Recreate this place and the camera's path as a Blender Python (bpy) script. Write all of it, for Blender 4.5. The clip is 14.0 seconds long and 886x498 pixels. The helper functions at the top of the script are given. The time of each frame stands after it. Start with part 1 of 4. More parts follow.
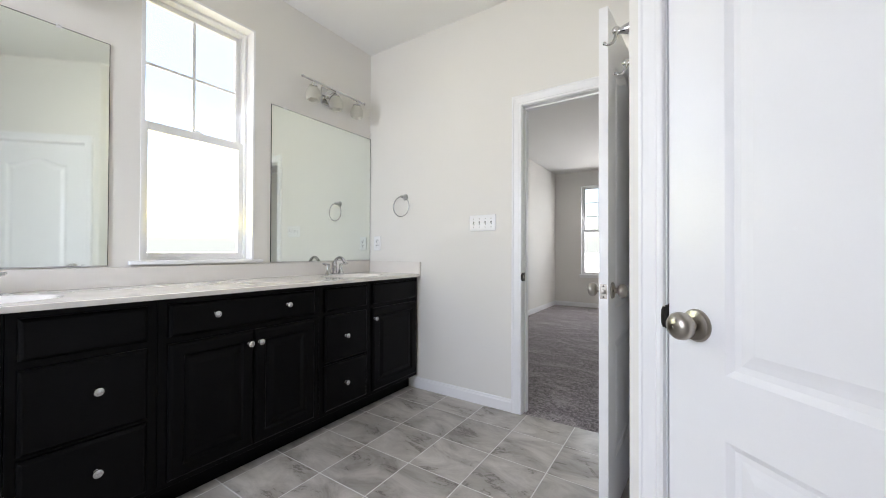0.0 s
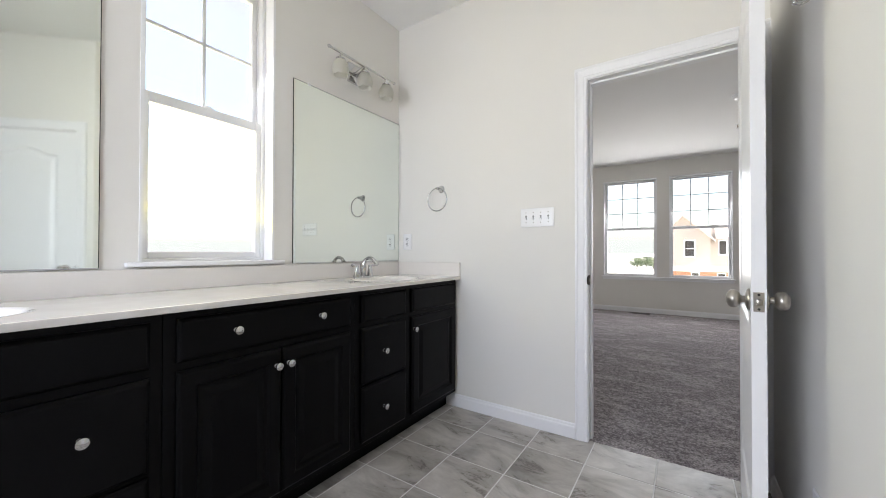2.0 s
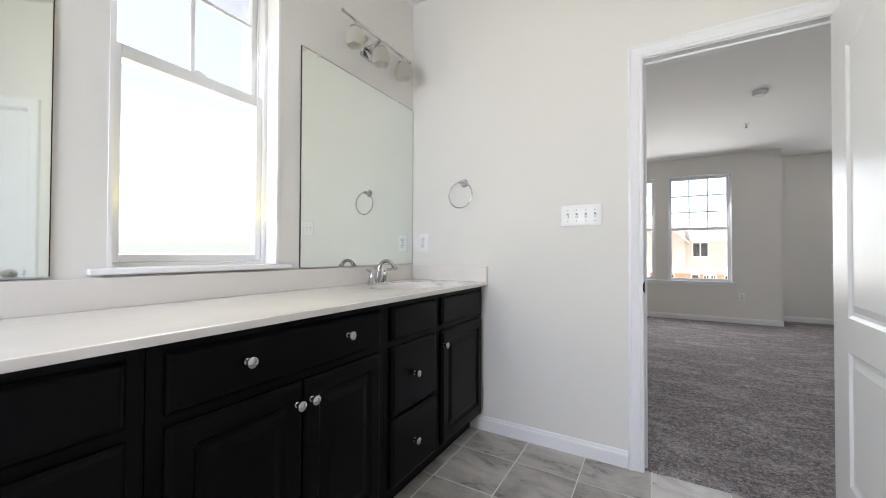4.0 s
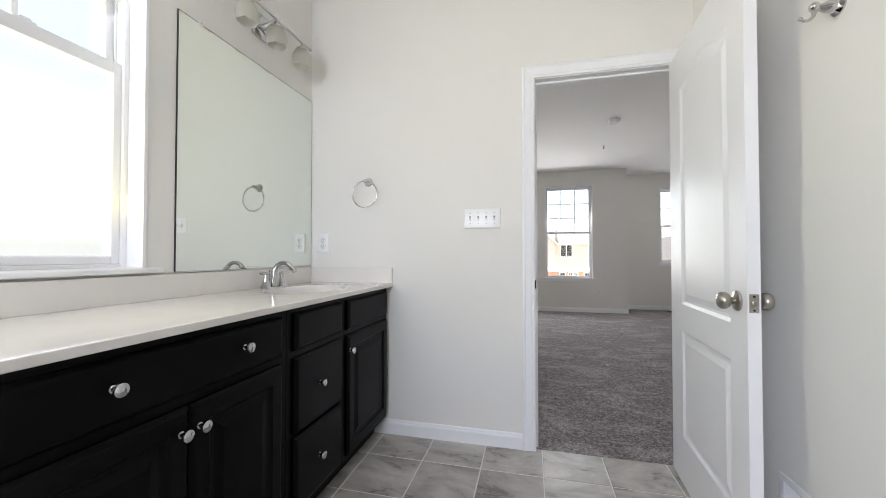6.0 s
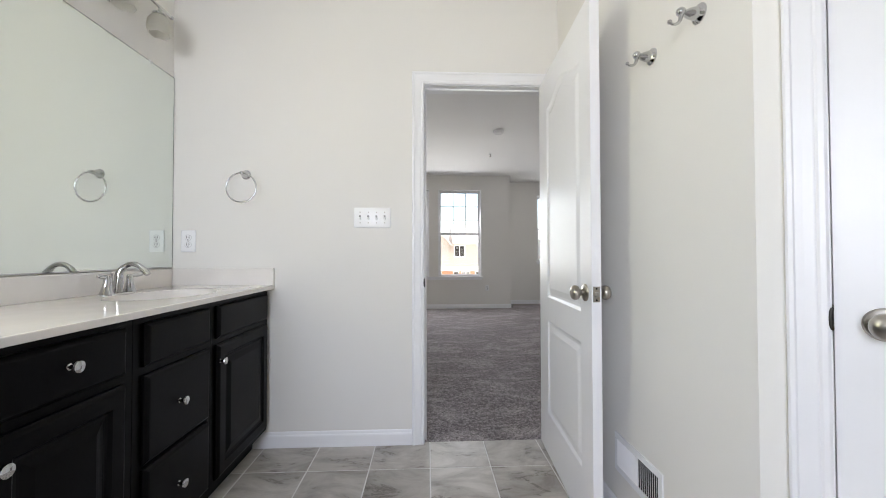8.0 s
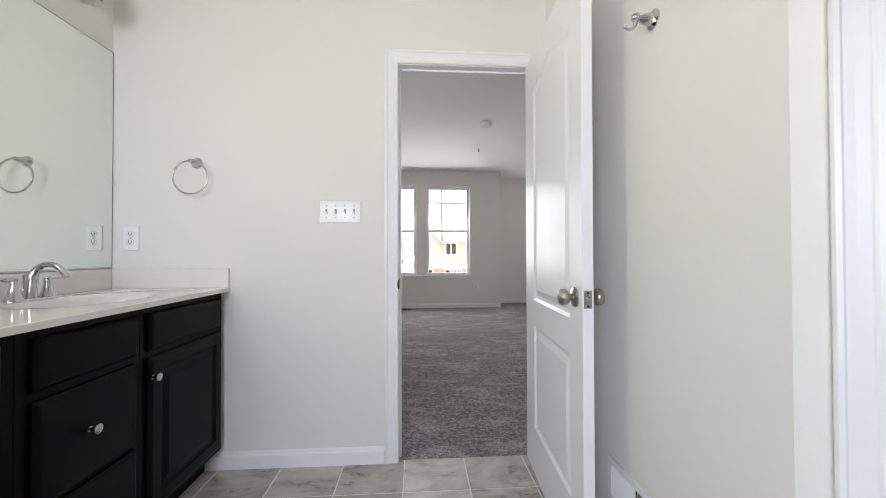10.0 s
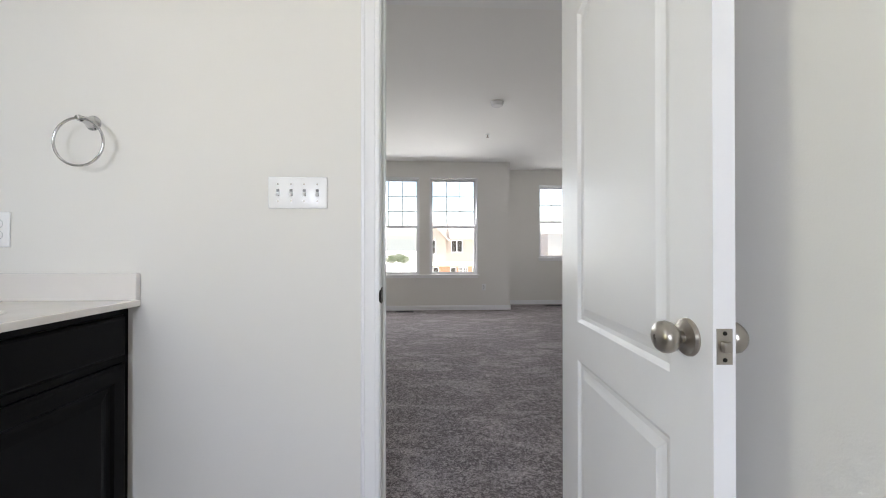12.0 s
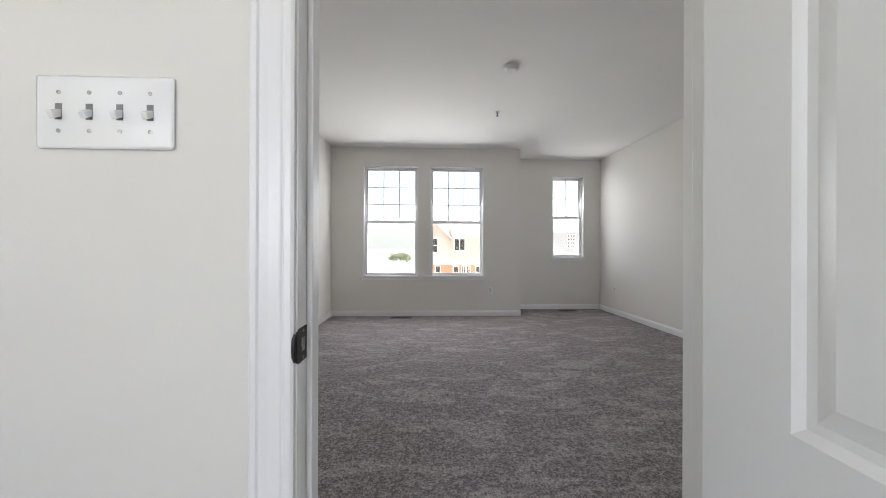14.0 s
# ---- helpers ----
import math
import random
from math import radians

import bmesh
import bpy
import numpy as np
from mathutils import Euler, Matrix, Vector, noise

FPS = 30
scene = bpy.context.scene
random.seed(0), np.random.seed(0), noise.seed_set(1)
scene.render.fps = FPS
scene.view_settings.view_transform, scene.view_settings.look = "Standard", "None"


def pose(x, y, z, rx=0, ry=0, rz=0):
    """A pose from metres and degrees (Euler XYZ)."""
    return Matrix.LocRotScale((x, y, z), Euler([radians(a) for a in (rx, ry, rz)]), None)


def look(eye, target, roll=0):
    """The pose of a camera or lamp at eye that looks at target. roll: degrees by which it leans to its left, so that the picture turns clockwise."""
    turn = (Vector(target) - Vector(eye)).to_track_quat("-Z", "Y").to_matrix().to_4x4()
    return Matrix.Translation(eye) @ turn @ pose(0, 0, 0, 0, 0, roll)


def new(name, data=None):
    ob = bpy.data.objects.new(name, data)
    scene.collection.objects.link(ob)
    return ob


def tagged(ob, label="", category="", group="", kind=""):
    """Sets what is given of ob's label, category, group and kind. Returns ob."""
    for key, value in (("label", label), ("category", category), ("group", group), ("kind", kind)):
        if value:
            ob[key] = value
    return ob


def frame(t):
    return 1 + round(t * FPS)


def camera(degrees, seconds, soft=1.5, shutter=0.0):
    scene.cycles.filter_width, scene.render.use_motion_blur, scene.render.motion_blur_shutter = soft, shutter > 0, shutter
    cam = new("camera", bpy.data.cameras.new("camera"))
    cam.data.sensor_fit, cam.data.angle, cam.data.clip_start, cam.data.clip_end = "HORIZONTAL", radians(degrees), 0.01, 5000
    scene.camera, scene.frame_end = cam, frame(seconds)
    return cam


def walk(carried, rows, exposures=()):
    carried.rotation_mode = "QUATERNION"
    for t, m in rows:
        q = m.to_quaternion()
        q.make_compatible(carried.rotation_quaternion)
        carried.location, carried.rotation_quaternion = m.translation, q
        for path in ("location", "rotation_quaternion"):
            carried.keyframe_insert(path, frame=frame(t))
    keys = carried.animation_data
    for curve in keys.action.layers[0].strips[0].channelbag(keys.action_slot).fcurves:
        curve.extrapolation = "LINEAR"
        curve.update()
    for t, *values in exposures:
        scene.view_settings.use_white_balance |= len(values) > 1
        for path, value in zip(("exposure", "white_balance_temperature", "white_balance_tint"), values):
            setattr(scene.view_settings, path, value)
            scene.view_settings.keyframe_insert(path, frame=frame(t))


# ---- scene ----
cam = camera(101.1, 14.0, soft=0.95)
PATH = [
    (0, (-0.013, -0.057, 1.072), (-1.117, 1.61, 1.089), 0.2),
    (0.5, (-0.106, -0.026, 1.074), (-1.21, 1.642, 1.09), 0.2),
    (1, (-0.207, 0.009, 1.07), (-1.314, 1.674, 1.088), 0.2),
    (1.5, (-0.335, 0.045, 1.067), (-1.442, 1.711, 1.087), 0.2),
    (2, (-0.457, 0.079, 1.063), (-1.561, 1.746, 1.083), 0.1),
    (2.5, (-0.552, 0.119, 1.057), (-1.645, 1.794, 1.076), 0.2),
    (5, (-0.96, 0.196, 1.076), (-1.786, 2.017, 1.11), 0.1),
    (5.5, (-0.952, 0.182, 1.073), (-1.62, 2.067, 1.108), 0.1),
    (6, (-0.934, 0.175, 1.066), (-1.404, 2.119, 1.102), 0.0),
    (6.5, (-0.919, 0.17, 1.065), (-1.197, 2.15, 1.106), -0.2),
    (7, (-0.916, 0.165, 1.063), (-1.032, 2.161, 1.105), -0.2),
    (7.5, (-0.903, 0.161, 1.064), (-0.891, 2.161, 1.104), -0.1),
    (8, (-0.893, 0.167, 1.063), (-0.808, 2.165, 1.099), -0.1),
    (8.5, (-0.882, 0.184, 1.064), (-0.742, 2.179, 1.096), -0.1),
    (11, (-0.763, 0.608, 1.073), (-0.653, 2.605, 1.088), -0.0),
    (11.5, (-0.759, 0.764, 1.081), (-0.658, 2.761, 1.091), 0.1),
    (12, (-0.749, 0.92, 1.072), (-0.653, 2.918, 1.081), 0.0),
    (12.5, (-0.736, 1.099, 1.062), (-0.647, 3.097, 1.072), -0.1),
    (13, (-0.723, 1.274, 1.071), (-0.635, 3.273, 1.073), 0.2),
    (13.5, (-0.717, 1.467, 1.06), (-0.631, 3.465, 1.065), 0.0),
    (14, (-0.7, 1.654, 1.067), (-0.618, 3.653, 1.068), 0.2),
]
walk(cam, [(t, look(eye, target, roll)) for t, eye, target, roll in PATH], exposures=[(0, 2.06), (14, 2.04)])

# ---- light ----
SUN_DIR = Vector((0.9, -0.12, 0.95)).normalized()   # towards the sun
world = bpy.data.worlds.new("sky")
scene.world = world
world.use_nodes = True
wn = world.node_tree
sky = wn.nodes.new("ShaderNodeTexSky")
sky.sky_type, sky.sun_disc = "NISHITA", False
sky.sun_elevation = math.asin(SUN_DIR.z)
sky.sun_rotation = math.atan2(SUN_DIR.x, SUN_DIR.y)
sky.dust_density, sky.ozone_density = 3.0, 0.4
veil = wn.nodes.new("ShaderNodeMix")   # thin high cloud: the sky is nowhere darker than pale white
veil.data_type, veil.blend_type = "RGBA", "LIGHTEN"
veil.inputs["Factor"].default_value = 1.0
veil.inputs["B"].default_value = (1.7, 1.7, 1.68, 1)
wn.links.new(sky.outputs[0], veil.inputs["A"])
wn.links.new(veil.outputs["Result"], wn.nodes["Background"].inputs[0])
wn.nodes["Background"].inputs[1].default_value = 0.15
sun = new("sun", bpy.data.lights.new("sun", "SUN"))
sun.data.energy, sun.data.angle, sun.data.color = 4.0, radians(0.5), (1, 0.95, 0.88)
sun.matrix_world = look(SUN_DIR * 50, (0, 0, 0))


def window_light(name, at, target, wide, high, watts, colour=(0.93, 0.97, 1.0)):
    """An area lamp that stands in for daylight through a window's opening."""
    lamp = new(name, bpy.data.lights.new(name, "AREA"))
    lamp.data.shape, lamp.data.size, lamp.data.size_y = "RECTANGLE", wide, high
    lamp.data.energy, lamp.data.color = watts, colour
    lamp.matrix_world = look(at, target)


window_light("bath_window_light", (-2.54, 0.925, 1.80), (-0.9, 0.925, 0.6), 0.58, 1.35, 1.5, (0.89, 0.93, 1.0))
window_light("bath_ground_light", (-2.54, 0.925, 1.45), (-0.9, 0.925, 2.6), 0.58, 0.7, 1.7, (1.0, 0.85, 0.22))
# fill through an assumed, unseen window; set to brighten the floor and north wall
window_light("south_fill_light", (-1.62, -1.50, 1.45), (-1.40, 1.0, -0.2), 1.0, 1.3, 13.4, (0.825, 0.855, 1.0))
window_light("bed_window_light", (-1.295, 7.70, 1.52), (-1.295, 5.0, 0.5), 0.80, 1.60, 5.9, (0.97, 0.97, 1.0))
window_light("bed_window_light", (-0.24, 7.70, 1.52), (-0.24, 5.0, 0.5), 0.80, 1.60, 5.9, (0.97, 0.97, 1.0))
window_light("alcove_window_light", (1.816, 8.33, 1.66), (1.816, 5.6, 0.6), 0.52, 1.35, 3.6, (0.97, 0.97, 1.0))

# ---- materials ----
def mat(name, color, rough=0.5, metal=0.0, var=0.06, scale=6.0, fine=120.0, bump=0.1, coat=0.0, size=0.002):
    """A painted or plain surface: two scales of colour variation and a fine relief."""
    m = bpy.data.materials.new(name)
    m.use_nodes = True
    t = m.node_tree
    b = t.nodes["Principled BSDF"]
    b.inputs["Metallic"].default_value = metal
    b.inputs["Coat Weight"].default_value = coat
    co = t.nodes.new("ShaderNodeTexCoord")
    big, small = t.nodes.new("ShaderNodeTexNoise"), t.nodes.new("ShaderNodeTexNoise")
    big.inputs["Scale"].default_value, small.inputs["Scale"].default_value = scale, fine
    big.inputs["Detail"].default_value = small.inputs["Detail"].default_value = 3
    for n in (big, small):
        t.links.new(co.outputs["Object"], n.inputs["Vector"])
    mixv = t.nodes.new("ShaderNodeMath")
    mixv.operation = "MULTIPLY_ADD"
    t.links.new(small.outputs["Fac"], mixv.inputs[0])
    mixv.inputs[1].default_value = 0.4
    t.links.new(big.outputs["Fac"], mixv.inputs[2])
    ramp = t.nodes.new("ShaderNodeMapRange")
    ramp.inputs["From Min"].default_value, ramp.inputs["From Max"].default_value = 0.35, 1.05
    ramp.inputs["To Min"].default_value, ramp.inputs["To Max"].default_value = 1 - var, 1 + var
    t.links.new(mixv.outputs[0], ramp.inputs["Value"])
    hue = t.nodes.new("ShaderNodeHueSaturation")
    hue.inputs["Color"].default_value = (*color, 1)
    t.links.new(ramp.outputs[0], hue.inputs["Value"])
    t.links.new(hue.outputs[0], b.inputs["Base Color"])
    rr = t.nodes.new("ShaderNodeMapRange")
    rr.inputs["To Min"].default_value, rr.inputs["To Max"].default_value = max(rough - 0.06, 0.02), min(rough + 0.06, 1)
    t.links.new(big.outputs["Fac"], rr.inputs["Value"])
    t.links.new(rr.outputs[0], b.inputs["Roughness"])
    if bump:
        bn = t.nodes.new("ShaderNodeBump")
        bn.inputs["Strength"].default_value, bn.inputs["Distance"].default_value = bump, size
        t.links.new(small.outputs["Fac"], bn.inputs["Height"])
        t.links.new(bn.outputs[0], b.inputs["Normal"])
    return m


M_WALL = mat("wall_paint", (0.802, 0.785, 0.745), 0.7, var=0.015, scale=2, fine=260, bump=0.12)
M_CEIL = mat("ceiling_paint", (0.86, 0.855, 0.84), 0.9, var=0.015, scale=2, fine=200, bump=0.15)
M_TRIM = mat("white_trim_paint", (0.87, 0.87, 0.88), 0.33, var=0.012, scale=8, fine=180, bump=0.05)
M_BLACK = mat("black_cabinet_paint", (0.0020, 0.0020, 0.0023), 0.36, var=0.15, scale=8, fine=150, bump=0.06)
M_BLACK.node_tree.nodes["Principled BSDF"].inputs["Specular IOR Level"].default_value = 0.10
M_TOP = mat("cultured_marble", (0.81, 0.775, 0.735), 0.10, var=0.02, scale=9, fine=80, bump=0.0, coat=0.3)
M_GROUT = mat("grout", (0.74, 0.73, 0.71), 0.9, var=0.06)
M_NICKEL = mat("satin_nickel", (0.42, 0.39, 0.35), 0.3, 1.0, var=0.04, bump=0.02)
M_CHROME = mat("chrome", (0.58, 0.58, 0.585), 0.08, 1.0, var=0.01, bump=0)
M_MIRROR = mat("mirror_silver", (0.82, 0.865, 0.82), 0.0, 1.0, var=0.0, bump=0)
M_VINYL = mat("white_vinyl", (0.85, 0.85, 0.86), 0.3, var=0.01, bump=0.02)
M_GROUND = mat("ground", (0.64, 0.61, 0.55), 0.95, var=0.2, scale=0.3, fine=8, bump=0.3, size=0.05)

M_DARK = mat("dark_metal", (0.05, 0.047, 0.044), 0.4, 1.0, var=0.1, bump=0.05)
M_PLASTIC = mat("white_plastic", (0.90, 0.90, 0.90), 0.25, var=0.01, bump=0)
M_SLOT = mat("slot_shadow", (0.22, 0.22, 0.22), 0.5)
M_SEAM = mat("plastic_seam", (0.50, 0.50, 0.50), 0.5, bump=0)
M_HOLE = mat("dark_slot", (0.02, 0.02, 0.02), 0.8, var=0.05, bump=0)
M_SIDING = mat("pale_siding", (0.40, 0.33, 0.28), 0.8, var=0.06, scale=1.0, fine=20)
M_RENDER = mat("pale_render", (0.30, 0.30, 0.30), 0.85, var=0.05, scale=0.6, fine=14)
M_ROOF = mat("shingles", (0.50, 0.45, 0.41), 0.9, var=0.2, scale=2, fine=15, bump=0.4, size=0.02)
M_ORANGE = mat("orange_sheathing", (0.46, 0.21, 0.12), 0.85, var=0.2, scale=1, fine=9)
M_PANE_DARK = mat("dark_window_glass", (0.03, 0.025, 0.022), 0.15, var=0.1, bump=0)
M_LEAF = mat("leaves", (0.095, 0.12, 0.06), 0.7, var=0.4, scale=3, fine=12)
M_BARK = mat("bark", (0.12, 0.09, 0.06), 0.9, var=0.3)


def glass_mat(name, tint, rough=0.0):
    m = bpy.data.materials.new(name)
    m.use_nodes = True
    t = m.node_tree
    t.nodes.remove(t.nodes["Principled BSDF"])
    tr, gl, fr, mix = (t.nodes.new("ShaderNode" + k) for k in ("BsdfTransparent", "BsdfGlossy", "Fresnel", "MixShader"))
    tr.inputs[0].default_value = (*tint, 1)
    gl.inputs["Roughness"].default_value = rough
    fr.inputs["IOR"].default_value = 1.45
    for a, b in ((fr.outputs[0], mix.inputs[0]), (tr.outputs[0], mix.inputs[1]), (gl.outputs[0], mix.inputs[2]), (mix.outputs[0], t.nodes["Material Output"].inputs[0])):
        t.links.new(a, b)
    return m


M_GLASS = glass_mat("window_glass", (0.97, 0.99, 0.98))
M_FROST = mat("frosted_glass", (0.68, 0.67, 0.62), 0.45, var=0.02, bump=0)


def let_through(m, colour, share):
    """Lets light soak through a thin frosted shell."""
    t = m.node_tree
    tl, mix = t.nodes.new("ShaderNodeBsdfTranslucent"), t.nodes.new("ShaderNodeMixShader")
    tl.inputs[0].default_value = (*colour, 1)
    mix.inputs[0].default_value = share
    t.links.new(t.nodes["Principled BSDF"].outputs[0], mix.inputs[1])
    t.links.new(tl.outputs[0], mix.inputs[2])
    t.links.new(mix.outputs[0], t.nodes["Material Output"].inputs[0])


let_through(M_FROST, (0.90, 0.89, 0.85), 0.68)


def tile_mat():
    """Grey stone-look porcelain: cloudy veins, each tile cut from another place of the pattern."""
    m = bpy.data.materials.new("stone_tile")
    m.use_nodes = True
    t = m.node_tree
    b = t.nodes["Principled BSDF"]
    co, info = t.nodes.new("ShaderNodeTexCoord"), t.nodes.new("ShaderNodeObjectInfo")
    shift = t.nodes.new("ShaderNodeVectorMath")
    shift.operation = "MULTIPLY_ADD"
    comb = t.nodes.new("ShaderNodeCombineXYZ")
    for i in range(3):
        t.links.new(info.outputs["Random"], comb.inputs[i])
    shift.inputs[1].default_value = (37, 91, 53)
    t.links.new(comb.outputs[0], shift.inputs[0])
    t.links.new(co.outputs["Object"], shift.inputs[2])
    cloud, warp, grain = (t.nodes.new("ShaderNodeTexNoise") for _ in range(3))
    lean = t.nodes.new("ShaderNodeMapping")
    lean.inputs["Rotation"].default_value = (0, 0, 0.6)
    lean.inputs["Scale"].default_value = (1.0, 2.1, 1.0)
    t.links.new(shift.outputs[0], lean.inputs["Vector"])
    for n, s, d, dist in ((cloud, 3.4, 10, 0.6), (warp, 2.8, 14, 0.6), (grain, 160, 2, 0)):
        n.inputs["Scale"].default_value, n.inputs["Detail"].default_value, n.inputs["Distortion"].default_value = s, d, dist
        t.links.new(shift.outputs[0] if n is grain else lean.outputs[0], n.inputs["Vector"])
    ramp = t.nodes.new("ShaderNodeValToRGB")
    e = ramp.color_ramp.elements
    e[0].position, e[0].color = 0.30, (0.240, 0.217, 0.190, 1)
    e[1].position, e[1].color = 0.64, (0.56, 0.53, 0.49, 1)
    t.links.new(cloud.outputs["Fac"], ramp.inputs[0])
    vein = t.nodes.new("ShaderNodeValToRGB")
    v = vein.color_ramp.elements
    v[0].position, v[0].color = 0.0, (0.34, 0.31, 0.28, 1)
    v[1].position, v[1].color = 0.024, (1, 1, 1, 1)
    off = t.nodes.new("ShaderNodeMath")
    off.operation = "SUBTRACT"
    off.inputs[1].default_value = 0.47
    t.links.new(warp.outputs["Fac"], off.inputs[0])
    size = t.nodes.new("ShaderNodeMath")
    size.operation = "ABSOLUTE"
    t.links.new(off.outputs[0], size.inputs[0])
    patch = t.nodes.new("ShaderNodeMapRange")
    patch.inputs["From Min"].default_value, patch.inputs["From Max"].default_value = 0.42, 0.54
    patch.inputs["To Min"].default_value, patch.inputs["To Max"].default_value = 0.0, 0.05
    t.links.new(cloud.outputs["Fac"], patch.inputs["Value"])
    total = t.nodes.new("ShaderNodeMath")
    t.links.new(size.outputs[0], total.inputs[0])
    t.links.new(patch.outputs[0], total.inputs[1])
    t.links.new(total.outputs[0], vein.inputs[0])
    warp.inputs["Roughness"].default_value, cloud.inputs["Roughness"].default_value = 0.66, 0.62
    mul = t.nodes.new("ShaderNodeMix")
    mul.data_type, mul.blend_type = "RGBA", "MULTIPLY"
    mul.inputs["Factor"].default_value = 0.8
    t.links.new(ramp.outputs[0], mul.inputs["A"])
    t.links.new(vein.outputs[0], mul.inputs["B"])
    hue = t.nodes.new("ShaderNodeHueSaturation")
    val = t.nodes.new("ShaderNodeMapRange")
    val.inputs["To Min"].default_value, val.inputs["To Max"].default_value = 0.88, 1.12
    t.links.new(info.outputs["Random"], val.inputs["Value"])
    t.links.new(val.outputs[0], hue.inputs["Value"])
    t.links.new(mul.outputs["Result"], hue.inputs["Color"])
    t.links.new(hue.outputs[0], b.inputs["Base Color"])
    b.inputs["Roughness"].default_value = 0.28
    bn = t.nodes.new("ShaderNodeBump")
    bn.inputs["Strength"].default_value, bn.inputs["Distance"].default_value = 0.12, 0.001
    t.links.new(grain.outputs["Fac"], bn.inputs["Height"])
    t.links.new(bn.outputs[0], b.inputs["Normal"])
    return m


M_TILE = tile_mat()


def carpet_mat():
    """Cut pile: tufts, mottling, and brushed lighter streaks."""
    m = bpy.data.materials.new("cut_pile")
    m.use_nodes = True
    t = m.node_tree
    b = t.nodes["Principled BSDF"]
    co = t.nodes.new("ShaderNodeTexCoord")
    stretch = t.nodes.new("ShaderNodeMapping")
    stretch.inputs["Scale"].default_value = (1.0, 2.2, 1.0)
    stretch.inputs["Rotation"].default_value = (0, 0, 0.12)
    t.links.new(co.outputs["Object"], stretch.inputs["Vector"])
    streak, mottle, tuft = (t.nodes.new("ShaderNodeTexNoise") for _ in range(3))
    for n, s, d, dist in ((streak, 2.4, 7, 1.2), (mottle, 30, 4, 0.6), (tuft, 95, 3, 0.9)):
        n.inputs["Scale"].default_value, n.inputs["Detail"].default_value, n.inputs["Distortion"].default_value = s, d, dist
    t.links.new(stretch.outputs[0], streak.inputs["Vector"])
    for n in (mottle, tuft):
        t.links.new(co.outputs["Object"], n.inputs["Vector"])
    add = t.nodes.new("ShaderNodeMath")
    add.operation = "MULTIPLY_ADD"
    add.inputs[1].default_value = 0.55
    t.links.new(mottle.outputs["Fac"], add.inputs[0])
    t.links.new(tuft.outputs["Fac"], add.inputs[2])
    add2 = t.nodes.new("ShaderNodeMath")
    add2.operation = "MULTIPLY_ADD"
    add2.inputs[1].default_value = 0.125
    brushed = t.nodes.new("ShaderNodeMapRange")      # pile laid over by the cleaner: lighter marks with firm edges
    brushed.interpolation_type = "SMOOTHSTEP"
    brushed.inputs["From Min"].default_value, brushed.inputs["From Max"].default_value = 0.48, 0.62
    brushed.inputs["To Min"].default_value, brushed.inputs["To Max"].default_value = 0.70, 1.40
    t.links.new(streak.outputs["Fac"], brushed.inputs["Value"])
    t.links.new(brushed.outputs[0], add2.inputs[0])
    t.links.new(add.outputs[0], add2.inputs[2])
    ramp = t.nodes.new("ShaderNodeValToRGB")
    e = ramp.color_ramp.elements
    e[0].position, e[0].color = 0.60, (0.165, 0.147, 0.151, 1)
    e[1].position, e[1].color = 0.97, (0.68, 0.625, 0.632, 1)
    scale = t.nodes.new("ShaderNodeMapRange")
    scale.inputs["From Max"].default_value = 1.25
    t.links.new(add2.outputs[0], scale.inputs["Value"])
    t.links.new(scale.outputs[0], ramp.inputs[0])
    t.links.new(ramp.outputs[0], b.inputs["Base Color"])
    b.inputs["Roughness"].default_value = 1.0
    b.inputs["Specular IOR Level"].default_value = 0.1
    bn = t.nodes.new("ShaderNodeBump")
    bn.inputs["Strength"].default_value, bn.inputs["Distance"].default_value = 1.0, 0.012
    t.links.new(add.outputs[0], bn.inputs["Height"])
    t.links.new(bn.outputs[0], b.inputs["Normal"])
    return m


M_CARPET = carpet_mat()


# ---- builders ----
def box(bm, x0, x1, y0, y1, z0, z1, bevel=0.0, seg=2):
    vs = [bm.verts.new((x, y, z)) for x in (x0, x1) for y in (y0, y1) for z in (z0, z1)]
    fs = [bm.faces.new([vs[i] for i in f]) for f in ((0, 1, 3, 2), (4, 6, 7, 5), (0, 4, 5, 1), (2, 3, 7, 6), (0, 2, 6, 4), (1, 5, 7, 3))]
    if bevel:
        es = list({e for f in fs for e in f.edges})
        bmesh.ops.bevel(bm, geom=es, offset=bevel, segments=seg, affect="EDGES", profile=0.5)
    return vs


def part(name, bm, material, parent=None, label="", smooth=False):
    """Links a bmesh, in world coordinates, as one mesh object under a thing or a part."""
    bmesh.ops.recalc_face_normals(bm, faces=bm.faces)
    me = bpy.data.meshes.new(name)
    bm.to_mesh(me)
    bm.free()
    for m in (material if isinstance(material, (list, tuple)) else [material]):
        me.materials.append(m)
    if smooth:
        me.polygons.foreach_set("use_smooth", [True] * len(me.polygons))
        me.set_sharp_from_angle(angle=radians(35))
    ob = new(name, me)
    if parent:
        ob.parent = parent
        if parent.parent is None:
            ob.matrix_parent_inverse = parent.matrix_basis.inverted()
    if label:
        ob["label"] = label
    return ob


def thing(name, at, label, category, group="", kind=""):
    e = new(name)
    e.location = at
    e.empty_display_size = 0.1
    return tagged(e, label, category, group, kind)


def B(*boxes, bevel=0.0, seg=2):
    bm = bmesh.new()
    for b in boxes:
        box(bm, *b, bevel=bevel, seg=seg)
    return bm


def structure(name, bm, material, label, category):
    return tagged(part(name, bm, material), label, category, kind="structure")


